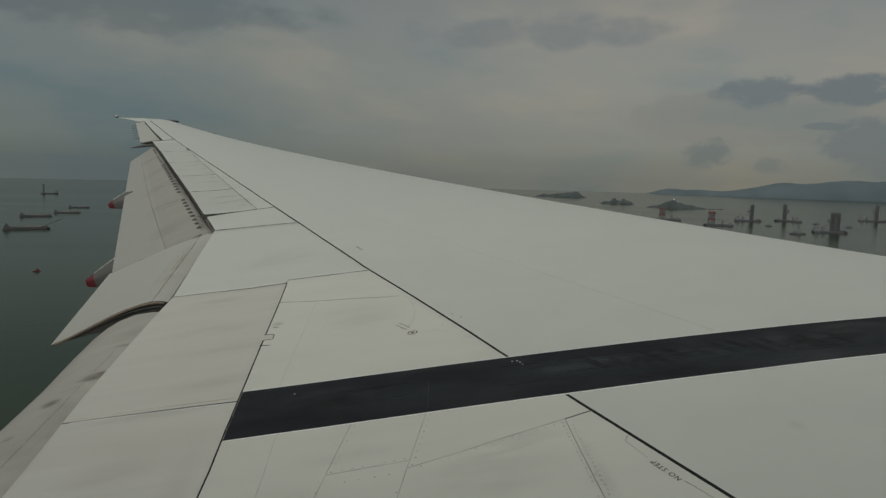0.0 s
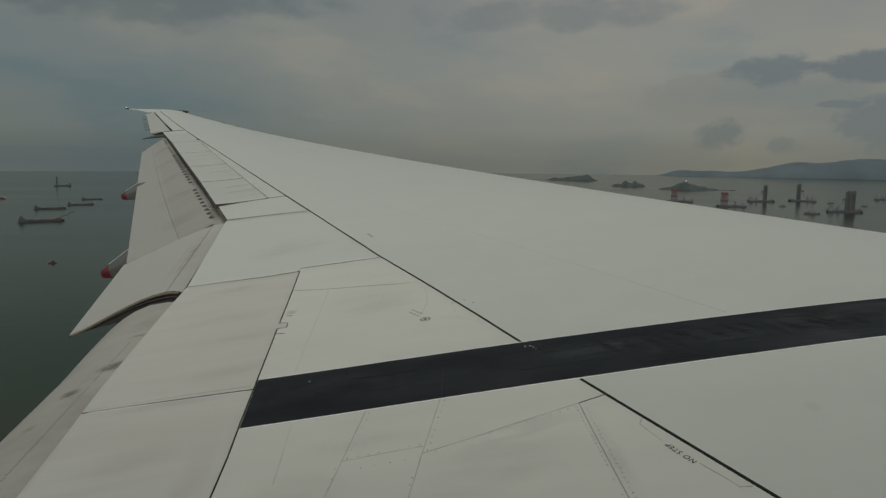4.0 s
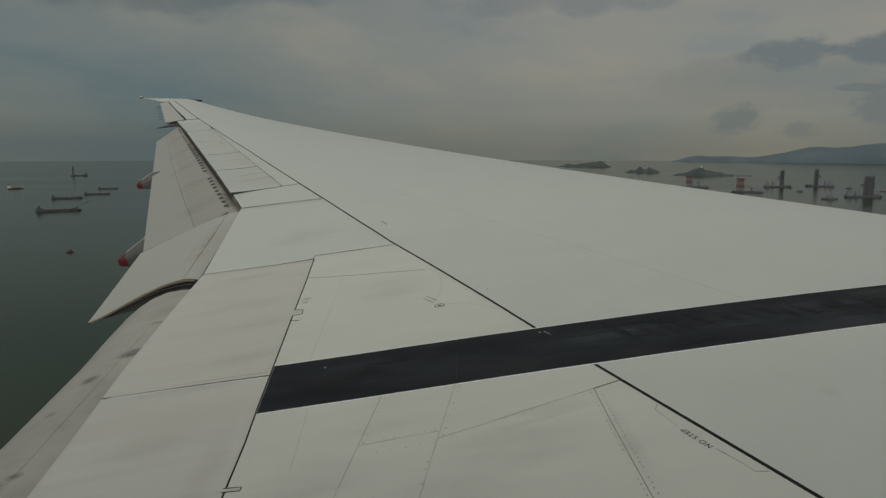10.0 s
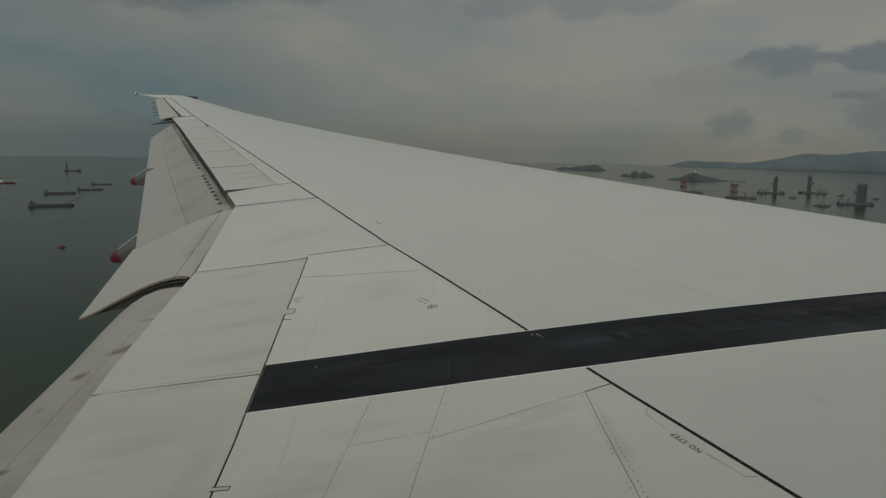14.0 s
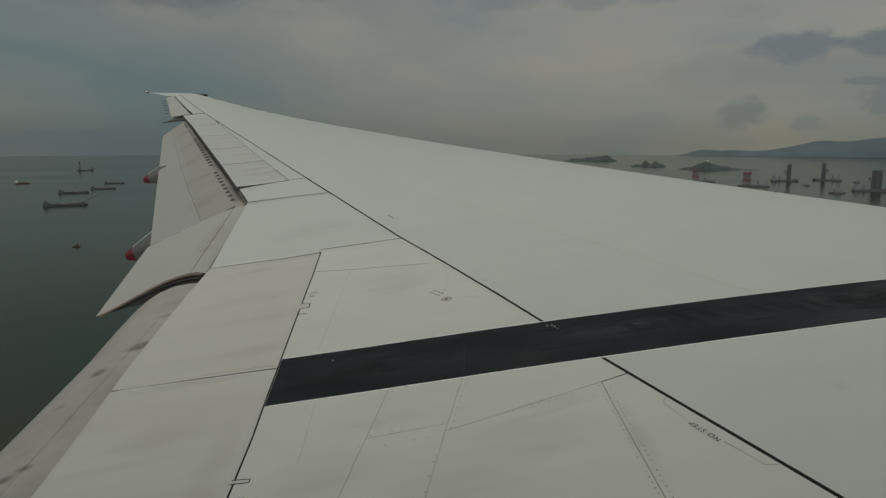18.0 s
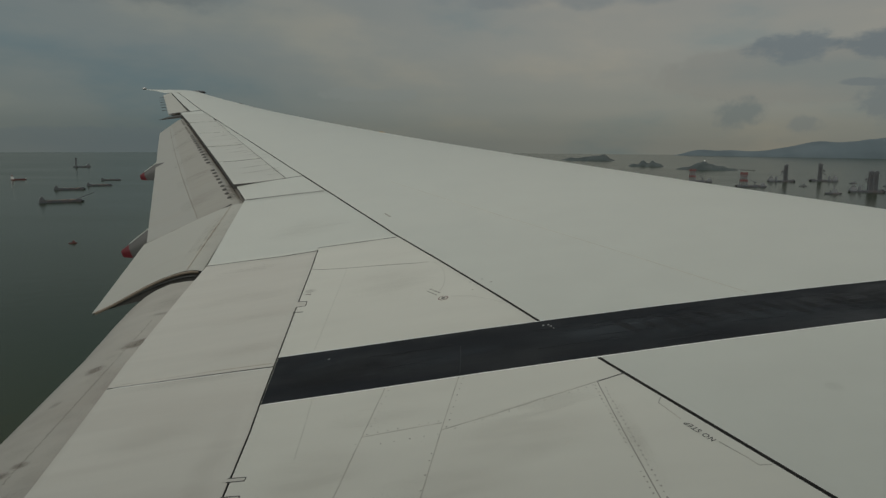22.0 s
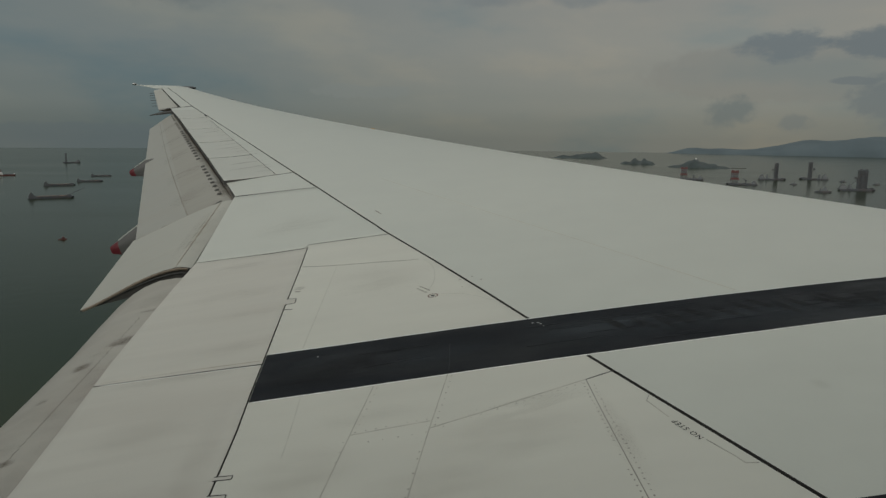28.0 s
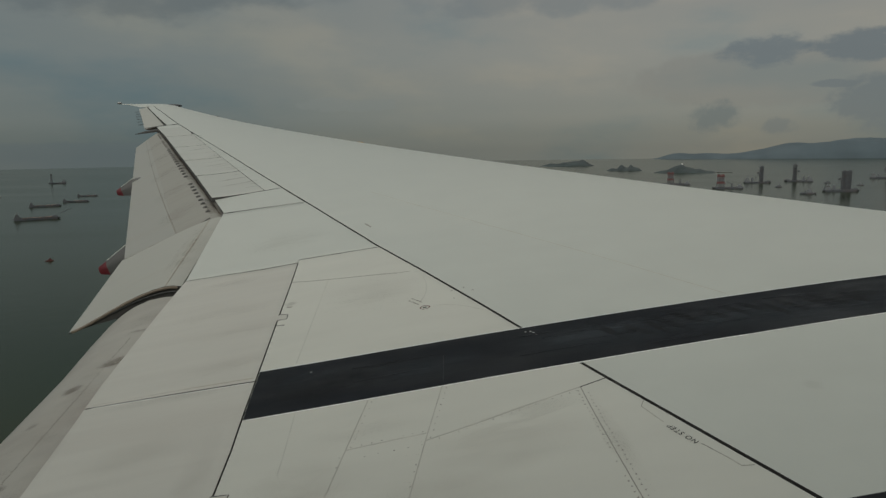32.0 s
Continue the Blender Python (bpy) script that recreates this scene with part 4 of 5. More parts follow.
rivets([((0.893, 3.17), (0.878, 2.1), 0.034), ((0.935, 3.17), (0.922, 2.1), 0.034), ((0.13, 2.962), (0.89, 3.175), 0.045),
        ((0.085, 2.95), (-0.09, 2.1), 0.05), ((0.245, 3.46), (0.135, 3.0), 0.055), ((-0.16, 3.46), (-0.25, 3.05), 0.06),
        ((-0.25, 3.052), (0.10, 3.062), 0.05), ((-0.25, 2.95), (0.09, 2.95), 0.06), ((-0.30, 2.98), (-0.36, 2.6), 0.07), ((-0.36, 5.735), (0.10, 5.63), 0.05)])
rivets([((0.42, 4.98), (0.42, 4.99), 0.1), ((0.51, 5.01), (0.53, 5.00), 0.1), ((0.57, 4.92), (0.58, 4.92), .1), ((0.42, 4.81), (0.47, 4.82), .07)], r=0.007)
pale = [loft([[surf(x + 0.008 * math.cos(a), y + 0.008 * math.sin(a), 0.0035) for a in [math.pi / 3 * j for j in range(6)]],
              [surf(x + 0.006 * math.cos(a), y + 0.006 * math.sin(a), 0.0045) for a in [math.pi / 3 * j for j in range(6)]]])
        for x, y in ((0.788, 3.986), (0.819, 3.983), (0.832, 3.959), (0.841, 3.924), (-0.544, 3.983))]
part("rivets", mesh_of("rivets", *joined(pale), ALLOY), stripe, "bright bolt heads", kind="stuff")


for x, y, lx, ly, mat, turn in ((-0.86, 5.36, 0.14, 0.12, SOOT_SHADE, 0), (-1.45, 5.45, 1.0, 0.35, BROWN, 0.03), (-1.25, 4.95, 0.9, 0.18, BROWN, 0.05), (-1.15, 4.35, 0.8, 0.25, BROWN, 0), (-1.6, 6.3, 0.9, 0.3, BROWN, 0),
                           (-1.4, 3.4, 1.0, 0.5, SLIGHT, 0), (-1.0, 3.0, 0.25, 1.4, SLIGHT, 0), (-1.4, 4.03, 1.1, 0.12, BROWN, -0.09), (-0.5, 2.8, 0.7, 0.6, BROWN, 0), (0.45, 2.85, 0.9, 0.5, BROWN, 0.15), (0.1, 2.5, 0.9, 0.5, BROWN, 0),
                           (0.6, 3.05, 0.7, 0.14, BROWN, 0.25), (0.93, 2.7, 0.14, 1.0, BROWN, 0), (1.93, 2.87, 0.12, 0.14, BROWN, 0), (-0.2, 3.2, 0.7, 0.3, SLIGHT, 0), (-1.2, 7.4, 1.2, 0.9, SLIGHT, 0),
                           (-0.2, 5.2, 1.0, 1.0, SLIGHT, 0)):
    smudge(x, y, lx, ly, mat, turn=turn)
for u0, wide, mat in ((0.06, 0.14, BROWN), (0.13, 0.06, TANGRIME), (0.19, 0.10, BROWN)):
    smudge(u0, 0.5, wide, 1.15, mat, on=lambda a, b: tuple(on_flaperon(max(a, 0.0), min(max(b, 0.01), 0.99), 0.006)), parent=flaperon)
ribbon("hinge_seal", lambda t: on_flaperon(0.118, t, 0.004), lambda t: on_flaperon(0.127, t, 0.004), STREAK, flaperon)
for i in range(26):
    y = 10.5 + 0.31 * i + random.uniform(-0.1, 0.1)
    x = SPOILER_FRONT(y) - random.uniform(-0.05, 0.12)
    smudge(x, y, random.uniform(0.25, 0.6), 0.05, SOOT_SHADE, on=lambda a, b: surf(a, b, 0.012))
# Bluish patches: wear plus painted sky reflection; dark diagonal streaks break that reflection up.
WORN_SHEEN = grime_shade_material("worn_sheen_walkway", (0.031, 0.040, 0.049), 0.92)
DARK_MARK = grime_shade_material("dark_walkway_mark", (0.006, 0.007, 0.009), 0.95)
for x, y, lx, ly in ((1.25, 3.78, 1.5, 0.60), (2.1, 3.72, 1.5, 0.50), (0.2, 3.75, 0.9, 0.3), (2.9, 3.75, 1.1, 0.4), (-0.55, 3.85, 0.5, 0.36), (3.9, 3.85, 1.4, 0.45)):
    smudge(x, y, lx, ly, WORN_SHEEN, on=lambda a, b: surf(a, b, 0.0042), turn=0.05, parent=stripe)
for k in range(13):
    x = 1.28 + 0.125 * k + random.uniform(-0.04, 0.04)
    smudge(x, 3.80 + random.uniform(-0.08, 0.08), 0.34 + random.uniform(0, 0.12), 0.055, DARK_MARK, on=lambda a, b: surf(a, b, 0.0047), turn=-1.05 + random.uniform(-0.15, 0.15), parent=stripe)
smudge(2.75, 3.86, 0.7, 0.34, DARK_MARK, on=lambda a, b: surf(a, b, 0.0050), turn=0.1, parent=stripe)
smudge(-0.45, 3.75, 0.9, 0.5, DARK_MARK, on=lambda a, b: surf(a, b, 0.0050), parent=stripe)
for y in (10.9, 11.35, 13.0, 13.4, 15.3):
    x = SPOILER_FRONT(y) - 0.25
    smudge(x, y, 0.8, 0.05 + 0.05 * random.random(), SOOT_SHADE, on=lambda a, b: surf(a, b, 0.028))
# Two dark films paint the spoilers' shadow along the flap's front.
smudge(0.055, 0.42, 0.10, 1.2, SOOT_SHADE, on=lambda a, b: tuple(on_outer(max(a, 0.0), min(max(b, 0.002), 0.998), 0.0045)), parent=outer)
smudge(0.05, 0.06, 0.13, 0.22, SOOT_SHADE, on=lambda a, b: tuple(on_outer(max(a, 0.0), min(max(b, 0.002), 0.998), 0.0052)), parent=outer)
for t0 in (0.1, 0.25, 0.42, 0.6, 0.8):
    smudge(0.38, t0, 0.5, 0.10, BROWN, on=lambda a, b: tuple(on_outer(a, b, 0.008)), parent=outer)
bead("slat_joint", [(front_skin(y) - 0.01, y) for y in (1.0, 4.0, 7.0, 10.0, 13.0)], 0.03, SEAM, steps=10)


def ring_mark(x, y, r0, r1, mat):
    n, v, f = 28, [], []
    for r in (r0, r1):
        for i in range(n):
            a = 2 * math.pi * i / n
            v.append(surf(x + r * math.cos(a), y + r * math.sin(a), 0.0012))
    f = [(i, (i + 1) % n, n + (i + 1) % n, n + i) for i in range(n)]
    if r0 < 0.002:
        f = [tuple(range(n, 2 * n))]
    part("filler_mark", mesh_of("filler_mark", v, f, mat), airplane)


ring_mark(0.197, 4.721, 0.030, 0.038, INKRED)
ring_mark(0.197, 4.721, 0.001, 0.014, INK)
arc = [(0.105 + 0.13 * math.sin(a), 5.23 + 0.42 * math.cos(a)) for a in [math.pi * (0.1 + 0.085 * i) for i in range(10)]]
bead("panel_seam", arc, 0.006, FAINT, steps=2)
bead("panel_seam", [(0.255, 4.739), (0.395, 4.686), (0.506, 4.588), (0.60, 4.47)], 0.005, FAINT, steps=4)
# two short lines of unreadable stencil beside the mark
for x, y in ((0.086, 4.918), (0.110, 4.955)):
    for k, run in ((0, 0.18), (0.24, 0.12), (0.42, 0.26), (0.74, 0.2)):
        bead("stencil_bar", [(x + 0.075 * k, y - 0.125 * k), (x + 0.075 * (k + run), y - 0.125 * (k + run))], 0.014, SEAM, steps=2)
bead("stencil_bar", [(-0.33, 7.55), (-0.26, 7.38)], 0.022, SEAM, steps=3)


def stencil(words, at, along, size):
    cu = bpy.data.curves.new("stencil_words", "FONT")
    cu.body, cu.size, cu.align_x, cu.align_y = words, size, "CENTER", "CENTER"
    cu.space_character, cu.offset = 1.18, 0.0003
    tmp = new("stencil_words", cu)
    me = bpy.data.meshes.new_from_object(tmp.evaluated_get(bpy.context.evaluated_depsgraph_get()))
    bpy.data.objects.remove(tmp)
    d = Vector((along[0], along[1])).normalized()
    for v in me.vertices:
        x = at[0] + d.x * v.co.x - d.y * v.co.y
        y = at[1] + d.y * v.co.x + d.x * v.co.y
        v.co = surf(x, y, 0.0012)
    me.materials.clear()
    me.materials.append(INK)
    me.update()
    part("stencil_words", me, airplane, "dark stencilled words NO STEP")


stencil("NO STEP", (1.209, 2.654), (-0.065, 0.178), 0.0385)

# plain fuselage beside the eye
rings = []
for x, k in ((-16.0, 0.97), (-15.9, 1.0), (-8.0, 1.0), (0.0, 1.0), (8.0, 1.0), (13.9, 1.0), (14.0, 0.97)):
    rings.append([(x, -3.22 + 3.07 * k * math.cos(2 * math.pi * i / 72), -0.35 + 3.07 * k * math.sin(2 * math.pi * i / 72)) for i in range(72)])
me = mesh_of("fuselage", *loft(rings), HULLWHITE, smooth=True)
me.set_sharp_from_angle(angle=radians(40))
part("fuselage", me, airplane, "plain dark green fuselage")

# ---- sea and land ----
v, f = [(0, 0, 0)], []
radii = [60, 150, 300, 500, 800, 1200, 1800, 2600, 3600, 4960]
m = 72
for r in radii:
    v += [(r * math.cos(2 * math.pi * i / m), r * math.sin(2 * math.pi * i / m), 0) for i in range(m)]
f = [(0, 1 + i, 1 + (i + 1) % m) for i in range(m)]
for j in range(len(radii) - 1):
    for i in range(m):
        a, b = 1 + j * m + i, 1 + j * m + (i + 1) % m
        f.append((a, a + m, b + m, b))
sea = tagged(new("water", mesh_of("water", v, f, WATER)), "calm grey-green sea reaching the horizon", "sea", kind="structure")
sea.location = (0, 0, SEA)


def afloat(az, el):
    """The place on the water at this bearing (degrees forward of straight out) and angle below the wing's own level."""
    d = SEA / math.tan(radians(el + math.sin(radians(az))))
    return Vector((d * math.sin(radians(az)), d * math.cos(radians(az)), SEA)), d


def hill(name, az, el, width, peaks, depth, mat, label, n=96, rows=28, seed=0, category="island", kind="", wild=0.11):
    """Land with its ridge across the view; peaks are (place along it from -1 to 1, height in degrees, spread)."""
    c, d = afloat(az, el)
    half = d * math.tan(radians(width / 2))
    verts, faces = [], []
    for j in range(rows):
        w = -1 + 2 * j / (rows - 1)
        for i in range(n):
            u = -1 + 2 * i / (n - 1)
            h = sum(math.tan(radians(hh)) * d * math.exp(-((u - p) / s) ** 2) for p, hh, s in peaks)
            edge = max(0.0, 1 - abs(u) ** 6)
            rough = 1 + wild * noise.fractal(Vector((u * 5 + seed, w * 1.5, seed)), 0.9, 2.0, 4)
            z = h * edge * max(0.0, 1 - w * w) ** 0.7 * rough - 1.0
            wig = 1 + 0.2 * noise.noise(Vector((u * 4, seed + 3, 0)))
            verts.append((u * half, w * depth * wig * (0.25 + 0.75 * max(0, 1 - u * u) ** 0.5), z))
    for j in range(rows - 1):
        for i in range(n - 1):
            faces.append((j * n + i, j * n + i + 1, (j + 1) * n + i + 1, (j + 1) * n + i))
    ob = tagged(new(name, mesh_of(name, verts, faces, mat, smooth=True)), label, category, kind=kind)
    ob.matrix_world = Matrix.Translation(c) @ Matrix.Rotation(radians(-az), 4, "Z")
    if "summit" in label:
        top = max(verts, key=lambda q: q[2])
        ring = [[(top[0] + r * math.cos(k * math.pi / 5), top[1] + r * math.sin(k * math.pi / 5), top[2] + h) for k in range(10)] for r, h in ((2.2, -2), (2.4, 1), (1.8, 2.6), (.5, 3.4))]
        part("summit_dome", mesh_of("summit_dome", *loft(ring), WHITE), ob, "small white dome")
    return ob


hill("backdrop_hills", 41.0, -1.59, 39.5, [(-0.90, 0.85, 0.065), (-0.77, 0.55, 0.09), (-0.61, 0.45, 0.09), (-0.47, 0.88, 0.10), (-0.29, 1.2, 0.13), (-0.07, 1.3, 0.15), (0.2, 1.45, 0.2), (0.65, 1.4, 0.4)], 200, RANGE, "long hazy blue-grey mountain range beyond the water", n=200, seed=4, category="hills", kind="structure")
islet = hill("island", 24.0, -2.40, 5.4, [(-0.08, 0.56, 0.15), (-0.30, 0.36, 0.17), (0.16, 0.38, 0.16), (-0.62, 0.16, 0.2), (0.45, 0.30, 0.17), (0.76, 0.16, 0.12)], 70, ISLAND, "wooded hill island with a pale mark on its summit", seed=1, wild=0.2)
part("breakwater", mesh_of("breakwater", *boxed((92, -3, -1), (134, 3, 1.3)), ROCK), islet, "thin dark stone breakwater")
hill("island", 19.4, -2.15, 3.4, [(-0.14, 0.45, 0.20), (0.30, 0.43, 0.20), (0.62, 0.22, 0.16), (-0.58, 0.22, 0.2)], 45, ISLAND, "low wooded island with two humps", seed=2, wild=0.2)
hill("island", 14.8, -1.65, 5.2, [(0.22, 0.36, 0.22), (0.52, 0.40, 0.20), (-0.12, 0.26, 0.2), (-0.55, 0.24, 0.24)], 90, ISLAND, "long low hazy wooded island", seed=3, wild=0.16)


def lattice(name, x, w, d, z0, z1, bays, mat, parent, r=0.34):
    """Cross-braced bays of a tower that is 2w long and 2d wide."""
    for i in range(bays):
        a, b = z0 + (z1 - z0) * i / bays, z0 + (z1 - z0) * (i + 1) / bays
        pieces = []
        for s in (-1, 1):
            pieces += [strut((x - w, s * d, a), (x + w, s * d, b), r), strut((x + w, s * d, a), (x - w, s * d, b), r), strut((x - w, s * d, b), (x + w, s * d, b), r),
                       strut((x + s * w, -d, a), (x + s * w, d, b), r), strut((x + s * w, -d, b), (x + s * w, d, b), r)]
        part(name, mesh_of(name, *joined(pieces), mat), parent)


def legs(x, w, d, z0, z1, r, mat, parent):
    for sx in (-1, 1):
        for sy in (-1, 1):
            part("leg", mesh_of("leg", *strut((x + sx * w, sy * d, z0), (x + sx * w * 0.9, sy * d * 0.9, z1), r, 6), mat), parent)


def hull_mesh(length, beam, height, rake=4.0, mat=HULL, name="hull"):
    L, b = length / 2, beam / 2
    rings = []
    for z, k in ((-1.0, 1.0), (height * .5, 0.35), (height, 0.0)):
        rings.append([(-L + rake * k, -b, z), (L - rake * k - rake, -b, z), (L - rake * k, -b * .45, z), (L - rake * k, b * .45, z), (L - rake * k - rake, b, z), (-L + rake * k, b, z)])
    return mesh_of(name, *loft(rings), mat)


def deck_rail(length, beam, z, parent, mat=HOUSE):
    L, b = length / 2 - 2, beam / 2 - .4
    pieces = [strut((-L, s * b, z + 1.2), (L - 4, s * b, z + 1.2), 0.12, 4) for s in (-1, 1)]
    pieces += [strut((-L + k * (2 * L - 4) / 12, s * b, z), (-L + k * (2 * L - 4) / 12, s * b, z + 1.2), 0.1, 4) for k in range(13) for s in (-1, 1)]
    part("deck_rail", mesh_of("deck_rail", *joined(pieces), mat), parent)


def mixing_barge(label, x=8.0, h=36.0, w=3.6, double=False):
    """A work barge whose tall lattice tower stands over its deck."""
    ob = tagged(new("mixing_barge"), label, "work barge", "tower barges on the sea")
    part("hull", hull_mesh(60, 20, 3.2), ob)
    deck_rail(60, 20, 3.2, ob)
    for k in ((0, -2 * w - 1.0) if double else (0,)):
        legs(x + k, w, w, 3, h, 0.8, STEEL, ob)
        lattice("lattice_bay", x + k, w * .95, w * .95, 3, h, 6, STEEL, ob, 0.5)
        part("lift_cage", mesh_of("lift_cage", *joined([boxed((x + k - w * .6, -w * .6, 3.2), (x + k + w * .6, w * .6, h * .42)), boxed((x + k - w * .45, -w * .45, h * .48), (x + k + w * .45, w * .45, h * .9))]), STEEL), ob)
        part("tower_head", mesh_of("tower_head", *joined([boxed((x + k - w - 1.2, -w - 1, h), (x + k + w + 1.2, w + 1, h + 2.2)), boxed((x + k - 1.8, -1.8, h + 2.2), (x + k + 2.6, 1.8, h + 4.4)), strut((x + k + 2, 0, h + 4), (x + k + 2, 0, h + 8), .2)]), STEEL), ob)
    reach = x - w - (2 * w + 1 if double else 0)
    part("side_platform", mesh_of("side_platform", *joined([boxed((reach - 6.5, -2.4, h * .62), (reach, 2.4, h * .62 + 1)), boxed((reach - 5.5, -1.8, h * .62 + 1), (reach - 2, 1.8, h * .62 + 3.6)), strut((reach, 0, h * .48), (reach - 6, 0, h * .62), .4)]), STEEL), ob)
    part("boom", mesh_of("boom", *joined([strut((reach, 0, h * .55), (reach - 9, 0, h * .36), .5), strut((reach - 9, 0, h * .36), (reach - 10, 0, 6), .3)]), STEEL), ob)
    part("deckhouse", mesh_of("deckhouse", *joined([boxed((-27, -6, 3.2), (-17, 6, 8.2)), boxed((-25.5, -4.5, 8.2), (-19, 4.5, 11.2)), boxed((-23, -3.6, 11.2), (-20, 3.6, 13.0))]), HOUSE), ob)
    for k in range(4):
        part("window", mesh_of("window", *boxed((-25.3 + 1.7 * k, -4.62, 9.2), (-24.2 + 1.7 * k, -4.5, 10.4)), SEALANT), ob)
    part("mast", mesh_of("mast", *joined([strut((-21, 0, 13), (-21, 0, 20), .22), strut((-21, -1.6, 17), (-21, 1.6, 17), .14)]), STEEL), ob)
    for y in (-4, 4):
        part("silo", mesh_of("silo", *joined([strut((-11, y, 3), (-11, y, 11), 2.3, 10), strut((-11, y, 11), (-11, y, 12.5), 1.2, 10)]), HOUSE), ob)
    part("winch", mesh_of("winch", *joined([boxed((17, -5, 3.2), (22, 5, 5.6)), strut((25, -6, 4.8), (25, 6, 4.8), 1.5, 10)]), STEEL), ob)
    return ob


def gantry_barge(label, h=30.0):
    """A barge with a broad red-headed gantry on pale legs."""
    ob = tagged(new("gantry_barge"), label, "work barge", "tower barges on the sea")
    part("hull", hull_mesh(62, 20, 3.0), ob)
    deck_rail(62, 20, 3.0, ob)
    legs(14, 6.6, 6.0, 3, h * .84, 1.0, HOUSE, ob)
    lattice("brace", 14, 6.2, 5.6, h * .50, h * .84, 2, HOUSE, ob, 0.5)
    part("gantry_head", mesh_of("gantry_head", *joined([boxed((6.2, -7, h * .84), (21.8, 7, h * .93)), boxed((7.5, -5, h * .93), (12.5, 5, h)), boxed((15.5, -5, h * .93), (20.5, 5, h)), boxed((7.4, -5.6, h * .70), (20.6, 5.6, h * .76))]), RIGRED), ob, "red painted winch house on the gantry")
    part("cross_platform", mesh_of("cross_platform", *joined([boxed((6.6, -7, h * .38), (21.4, 7, h * .50)), boxed((4.5, -7.5, h * .37), (23.5, 7.5, h * .385))]), RIGRED), ob)
    part("drill_string", mesh_of("drill_string", *joined([strut((11 + 3 * k, 0, 3), (11 + 3 * k, 0, h * .74), .7, 8) for k in range(3)]), STEEL), ob)
    part("deckhouse", mesh_of("deckhouse", *joined([boxed((-27, -5, 3), (-19, 5, 6.6)), boxed((-26, -4, 6.6), (-21, 4, 9))]), HOUSE), ob)
    part("deck_crane", mesh_of("deck_crane", *joined([strut((-8, 0, 3), (-8, 0, 9), 1.0, 8), boxed((-10, -1.5, 8), (-6, 1.5, 10.5)), strut((-8, 0, 10), (2, 0, 15), .45)]), STEEL), ob)
    part("pipe_stack", mesh_of("pipe_stack", *joined([strut((-17, -5 + 1.1 * k, 3.5), (-2, -5 + 1.1 * k, 3.5), .5, 6) for k in range(5)]), STEEL), ob)
    return ob


def place(ob, az, el, turn=0.0, size=1.0):
    c, d = afloat(az, el)
    ob.matrix_world = Matrix.Translation(c) @ Matrix.Rotation(radians(-az + turn), 4, "Z") @ Matrix.Scale(size, 4)
    return ob


dark = place(mixing_barge("dark steel barge with a single tall lattice tower"), 29.4, -3.3, 8, 0.88)
for az, el, turn in ((32.2, -3.22, 186), (37.6, -3.0, 5)):
    place(copy_thing(dark, Matrix()), az, el, turn, 0.92)
place(mixing_barge("dark steel barge with paired lattice towers", 12.0, 35.0, 3.4, True), 35.0, -3.95, 10, 0.88)
gantry = place(gantry_barge("barge with a red-headed gantry on pale legs"), 27.3, -3.72, 184, 0.86)
place(copy_thing(gantry, Matrix()), 23.5, -3.38, 178, 0.85)


def launch(label, mat, house, length=22.0):
    ob = tagged(new("workboat"), label, "boat")
    part("hull", hull_mesh(length, 6, 2.2, 2.0, mat), ob)
    part("wheelhouse", mesh_of("wheelhouse", *joined([boxed((-2, -2, 2.2), (5, 2, 5)), boxed((0, -1.6, 5), (3.6, 1.6, 7.2)), boxed((-.4, -1.9, 7.2), (4.0, 1.9, 7.5))]), house), ob)
    part("funnel", mesh_of("funnel", *strut((-3.4, 0, 2.2), (-3.8, 0, 6.0), 0.7, 8), STEEL), ob)
    part("mast", mesh_of("mast", *joined([strut((1, 0, 7), (1, 0, 12), 0.25), strut((1, -1.5, 10), (1, 1.5, 10), 0.15)]), STEEL), ob)
    return ob


tug = place(launch("small dark tug with a grey wheelhouse", HULL, HOUSE), 32.9, -4.15, 10, 1.08)
for az, el, turn, size in ((34.1, -3.35, 20, 0.63), (30.9, -3.62, -15, 0.6), (36.2, -3.5, 5, 0.63)):
    place(copy_thing(tug, Matrix()), az, el, turn, size)
place(launch("small red service boat on dark water", RIGRED, RIGRED), -26.6, -7.2, 10, 0.27)

# a red coaster with its bridge and tower at one end
coaster = tagged(new("coaster"), "small red and white ship with a tall stern tower", "ship")
part("hull", hull_mesh(44, 9, 3.4, 4.0, RIGRED), coaster)
part("bridge", mesh_of("bridge", *joined([boxed((-20, -3.6, 3.4), (-12, 3.6, 8)), boxed((-19, -3, 8), (-13.5, 3, 11.5))]), WHITE), coaster, "white bridge")
part("tower", mesh_of("tower", *joined([boxed((-18, -1.4, 11.5), (-15, 1.4, 16)), strut((-16.5, 0, 16), (-16.5, 0, 20), .3)]), RIGRED), coaster)
part("hatch", mesh_of("hatch", *joined([boxed((-9, -3, 3.4), (2, 3, 4.6)), boxed((4, -3, 3.4), (15, 3, 4.6))]), HULL), coaster)
part("bow_house", mesh_of("bow_house", *boxed((16, -2.4, 3.4), (20, 2.4, 5.6)), WHITE), coaster)
place(coaster, -29.7, -2.35, 4, 0.62)


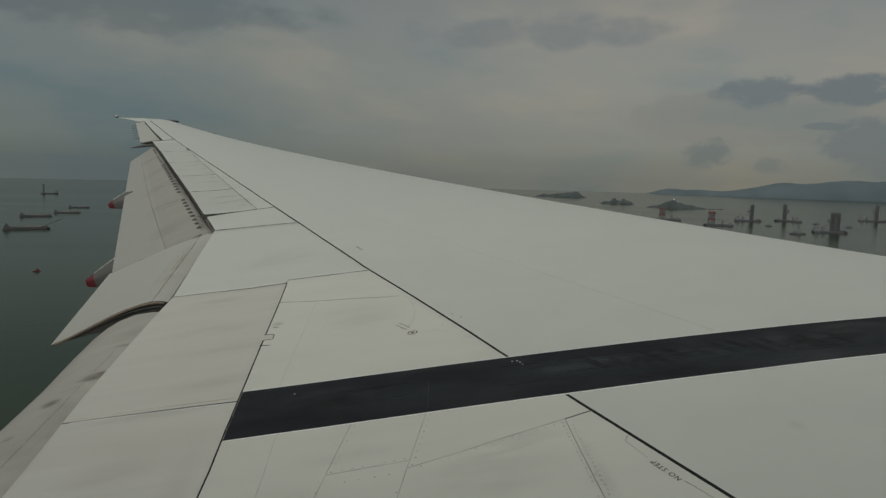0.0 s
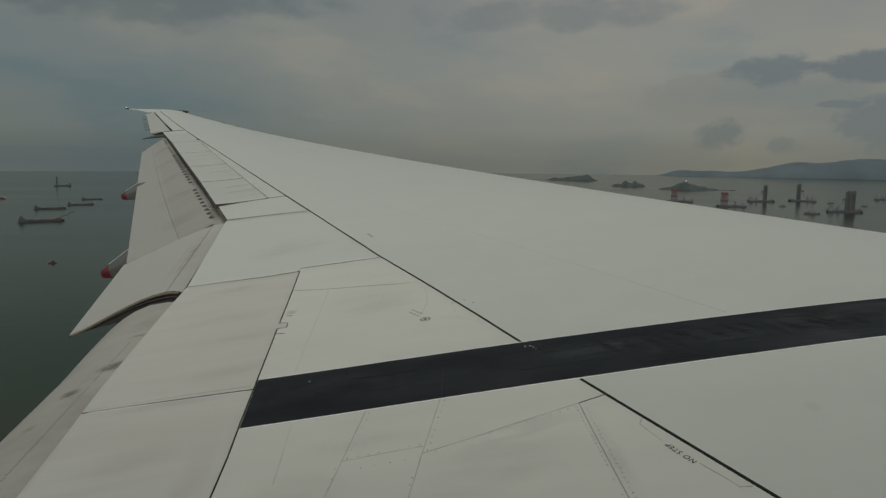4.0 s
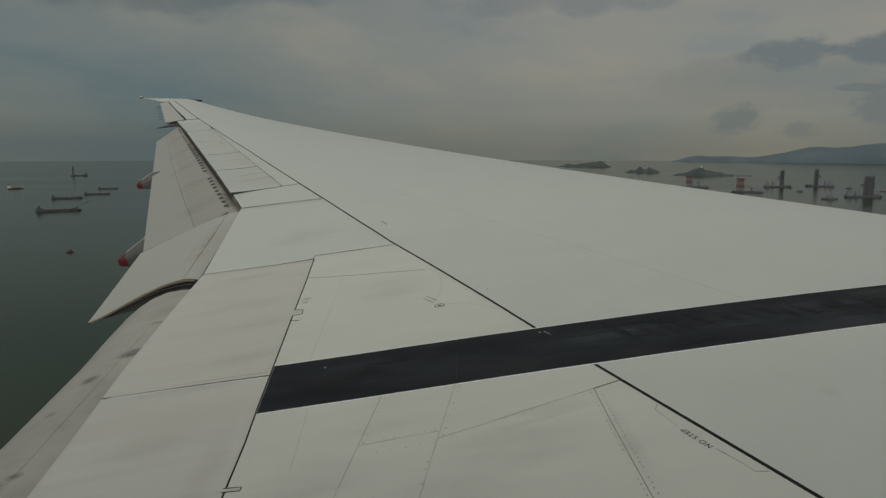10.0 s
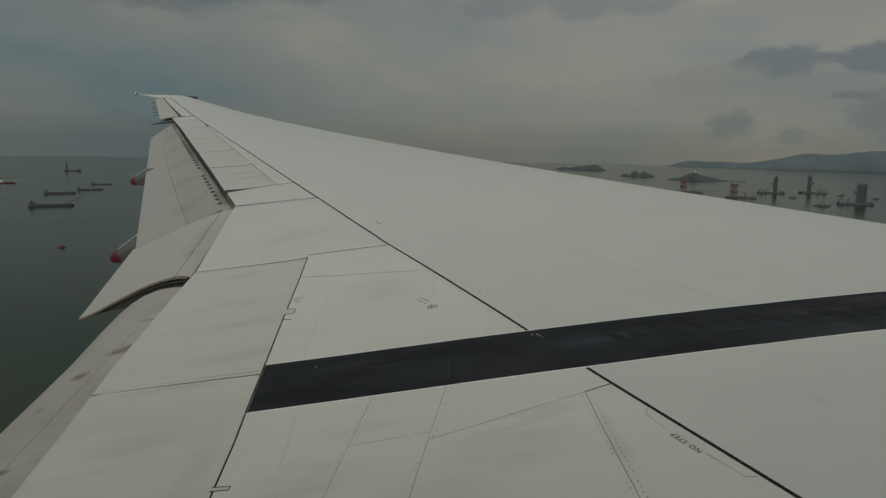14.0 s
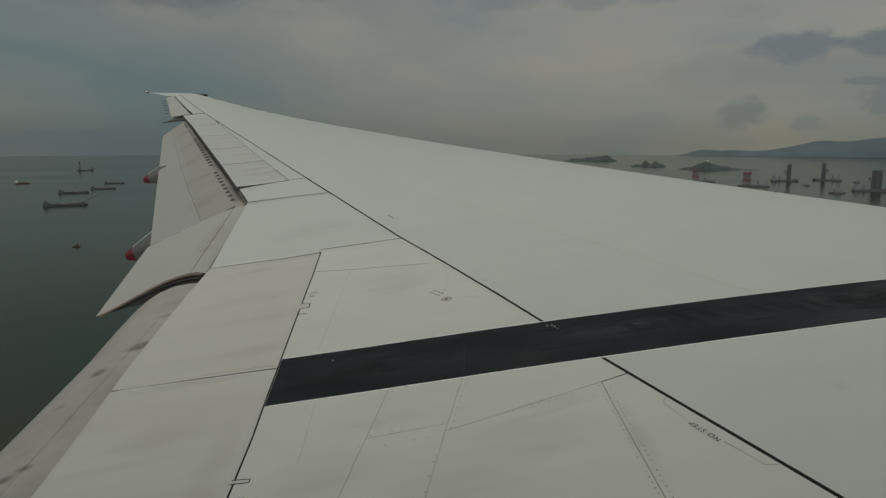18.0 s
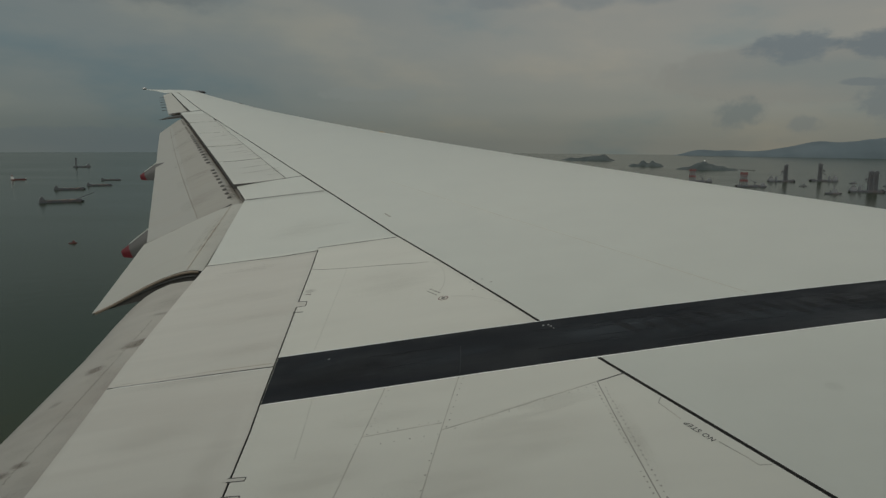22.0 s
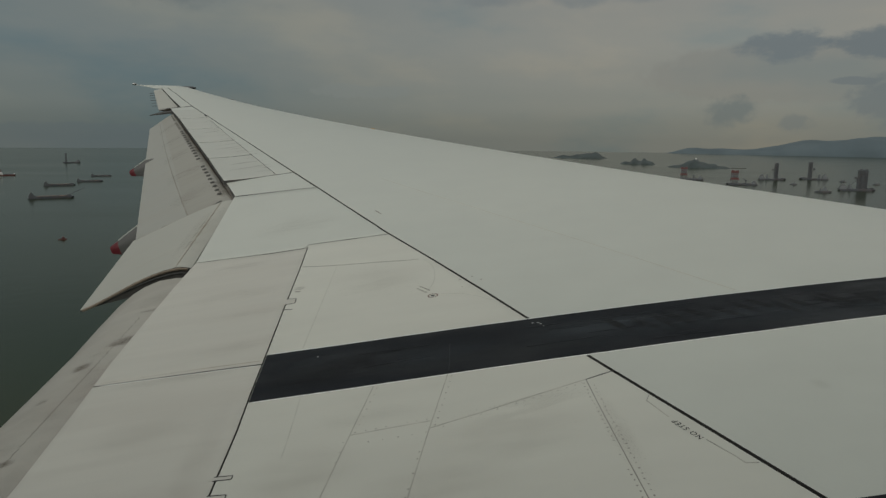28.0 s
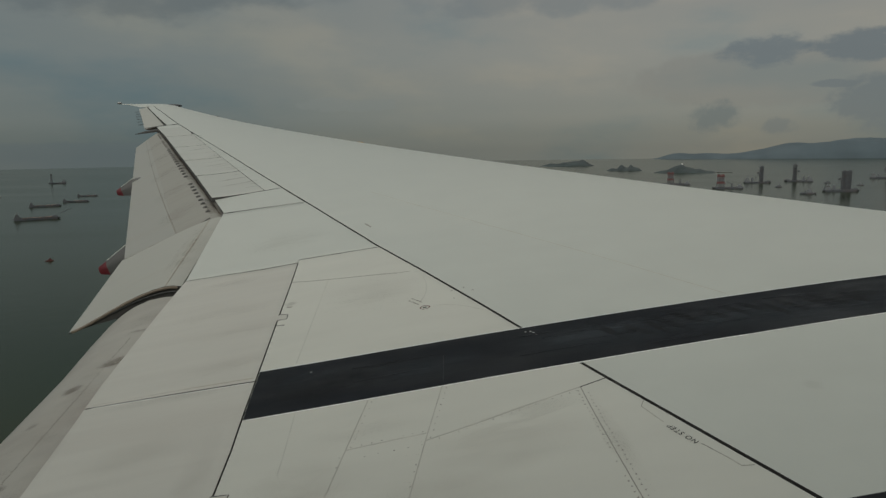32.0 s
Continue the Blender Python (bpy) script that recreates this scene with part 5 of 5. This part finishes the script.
def barge(label, boom=True):
    ob = tagged(new("sand_barge"), label, "barge", "sand barges on the sea")
    part("hull", hull_mesh(66, 12, 2.6), ob)
    part("deckhouse", mesh_of("deckhouse", *joined([boxed((-31, -4.5, 2.6), (-22, 4.5, 6)), boxed((-30, -3.5, 6), (-25, 3.5, 8.2)), boxed((-28.8, -2.6, 8.2), (-26, 2.6, 9.6))]), STEEL), ob)
    part("mast", mesh_of("mast", *strut((-27, 0, 9.5), (-27, 0, 13), .22), STEEL), ob)
    v, f, n = [], [], 30
    for j in range(7):
        for i in range(n):
            u, w = i / (n - 1), -1 + j / 3
            v.append((-20 + 40 * u, w * 4.6, 2.7 + max(0, 1 - w * w) * 1.3 * (1 + .5 * noise.noise(Vector((u * 9, w, 1))))))
    f = [(j * n + i, j * n + i + 1, (j + 1) * n + i + 1, (j + 1) * n + i) for j in range(6) for i in range(n - 1)]
    part("cargo", mesh_of("cargo", v, f, SAND), ob, "heap of pinkish sand")
    for s in (-1, 1):
        part("coaming", mesh_of("coaming", *boxed((-21, s * 5 - .25, 2.6), (21, s * 5 + .25, 4.0)), HULL), ob)
    if boom:
        part("conveyor", mesh_of("conveyor", *joined([strut((20, 0, 4), (48, 0, 15), .5), strut((20, -2, 2.5), (27, 0, 7), .3), strut((20, 2, 2.5), (27, 0, 7), .3)]), STEEL), ob)
    part("bow_house", mesh_of("bow_house", *boxed((21, -4, 2.6), (28, 4, 5.2)), STEEL), ob)
    return ob


place(barge("long sand barge with a raised conveyor boom"), -27.1, -4.1, 4, 0.76)
plain = place(barge("long low sand barge lying beside another", False), -26.5, -3.2, 2, 0.67)
for az, el, size in ((-24.5, -2.98, 0.61), (-23.7, -2.6, 0.55)):
    place(copy_thing(plain, Matrix()), az, el, 1, size)
crane = tagged(new("crane_barge"), "distant barge with an upright crane tower", "barge")
part("hull", hull_mesh(62, 14, 4), crane)
part("deckhouse", mesh_of("deckhouse", *joined([boxed((16, -5, 4), (28, 5, 10)), boxed((18, -4, 10), (25, 4, 13))]), HOUSE), crane)
legs(-19, 2.6, 2.6, 4, 34, 0.7, STEEL, crane)
lattice("lattice_bay", -19, 2.5, 2.5, 4, 34, 5, STEEL, crane, 0.45)
part("tower_head", mesh_of("tower_head", *boxed((-22, -3, 34), (-16, 3, 37)), STEEL), crane)
place(crane, -25.6, -1.55, 4, 0.73)
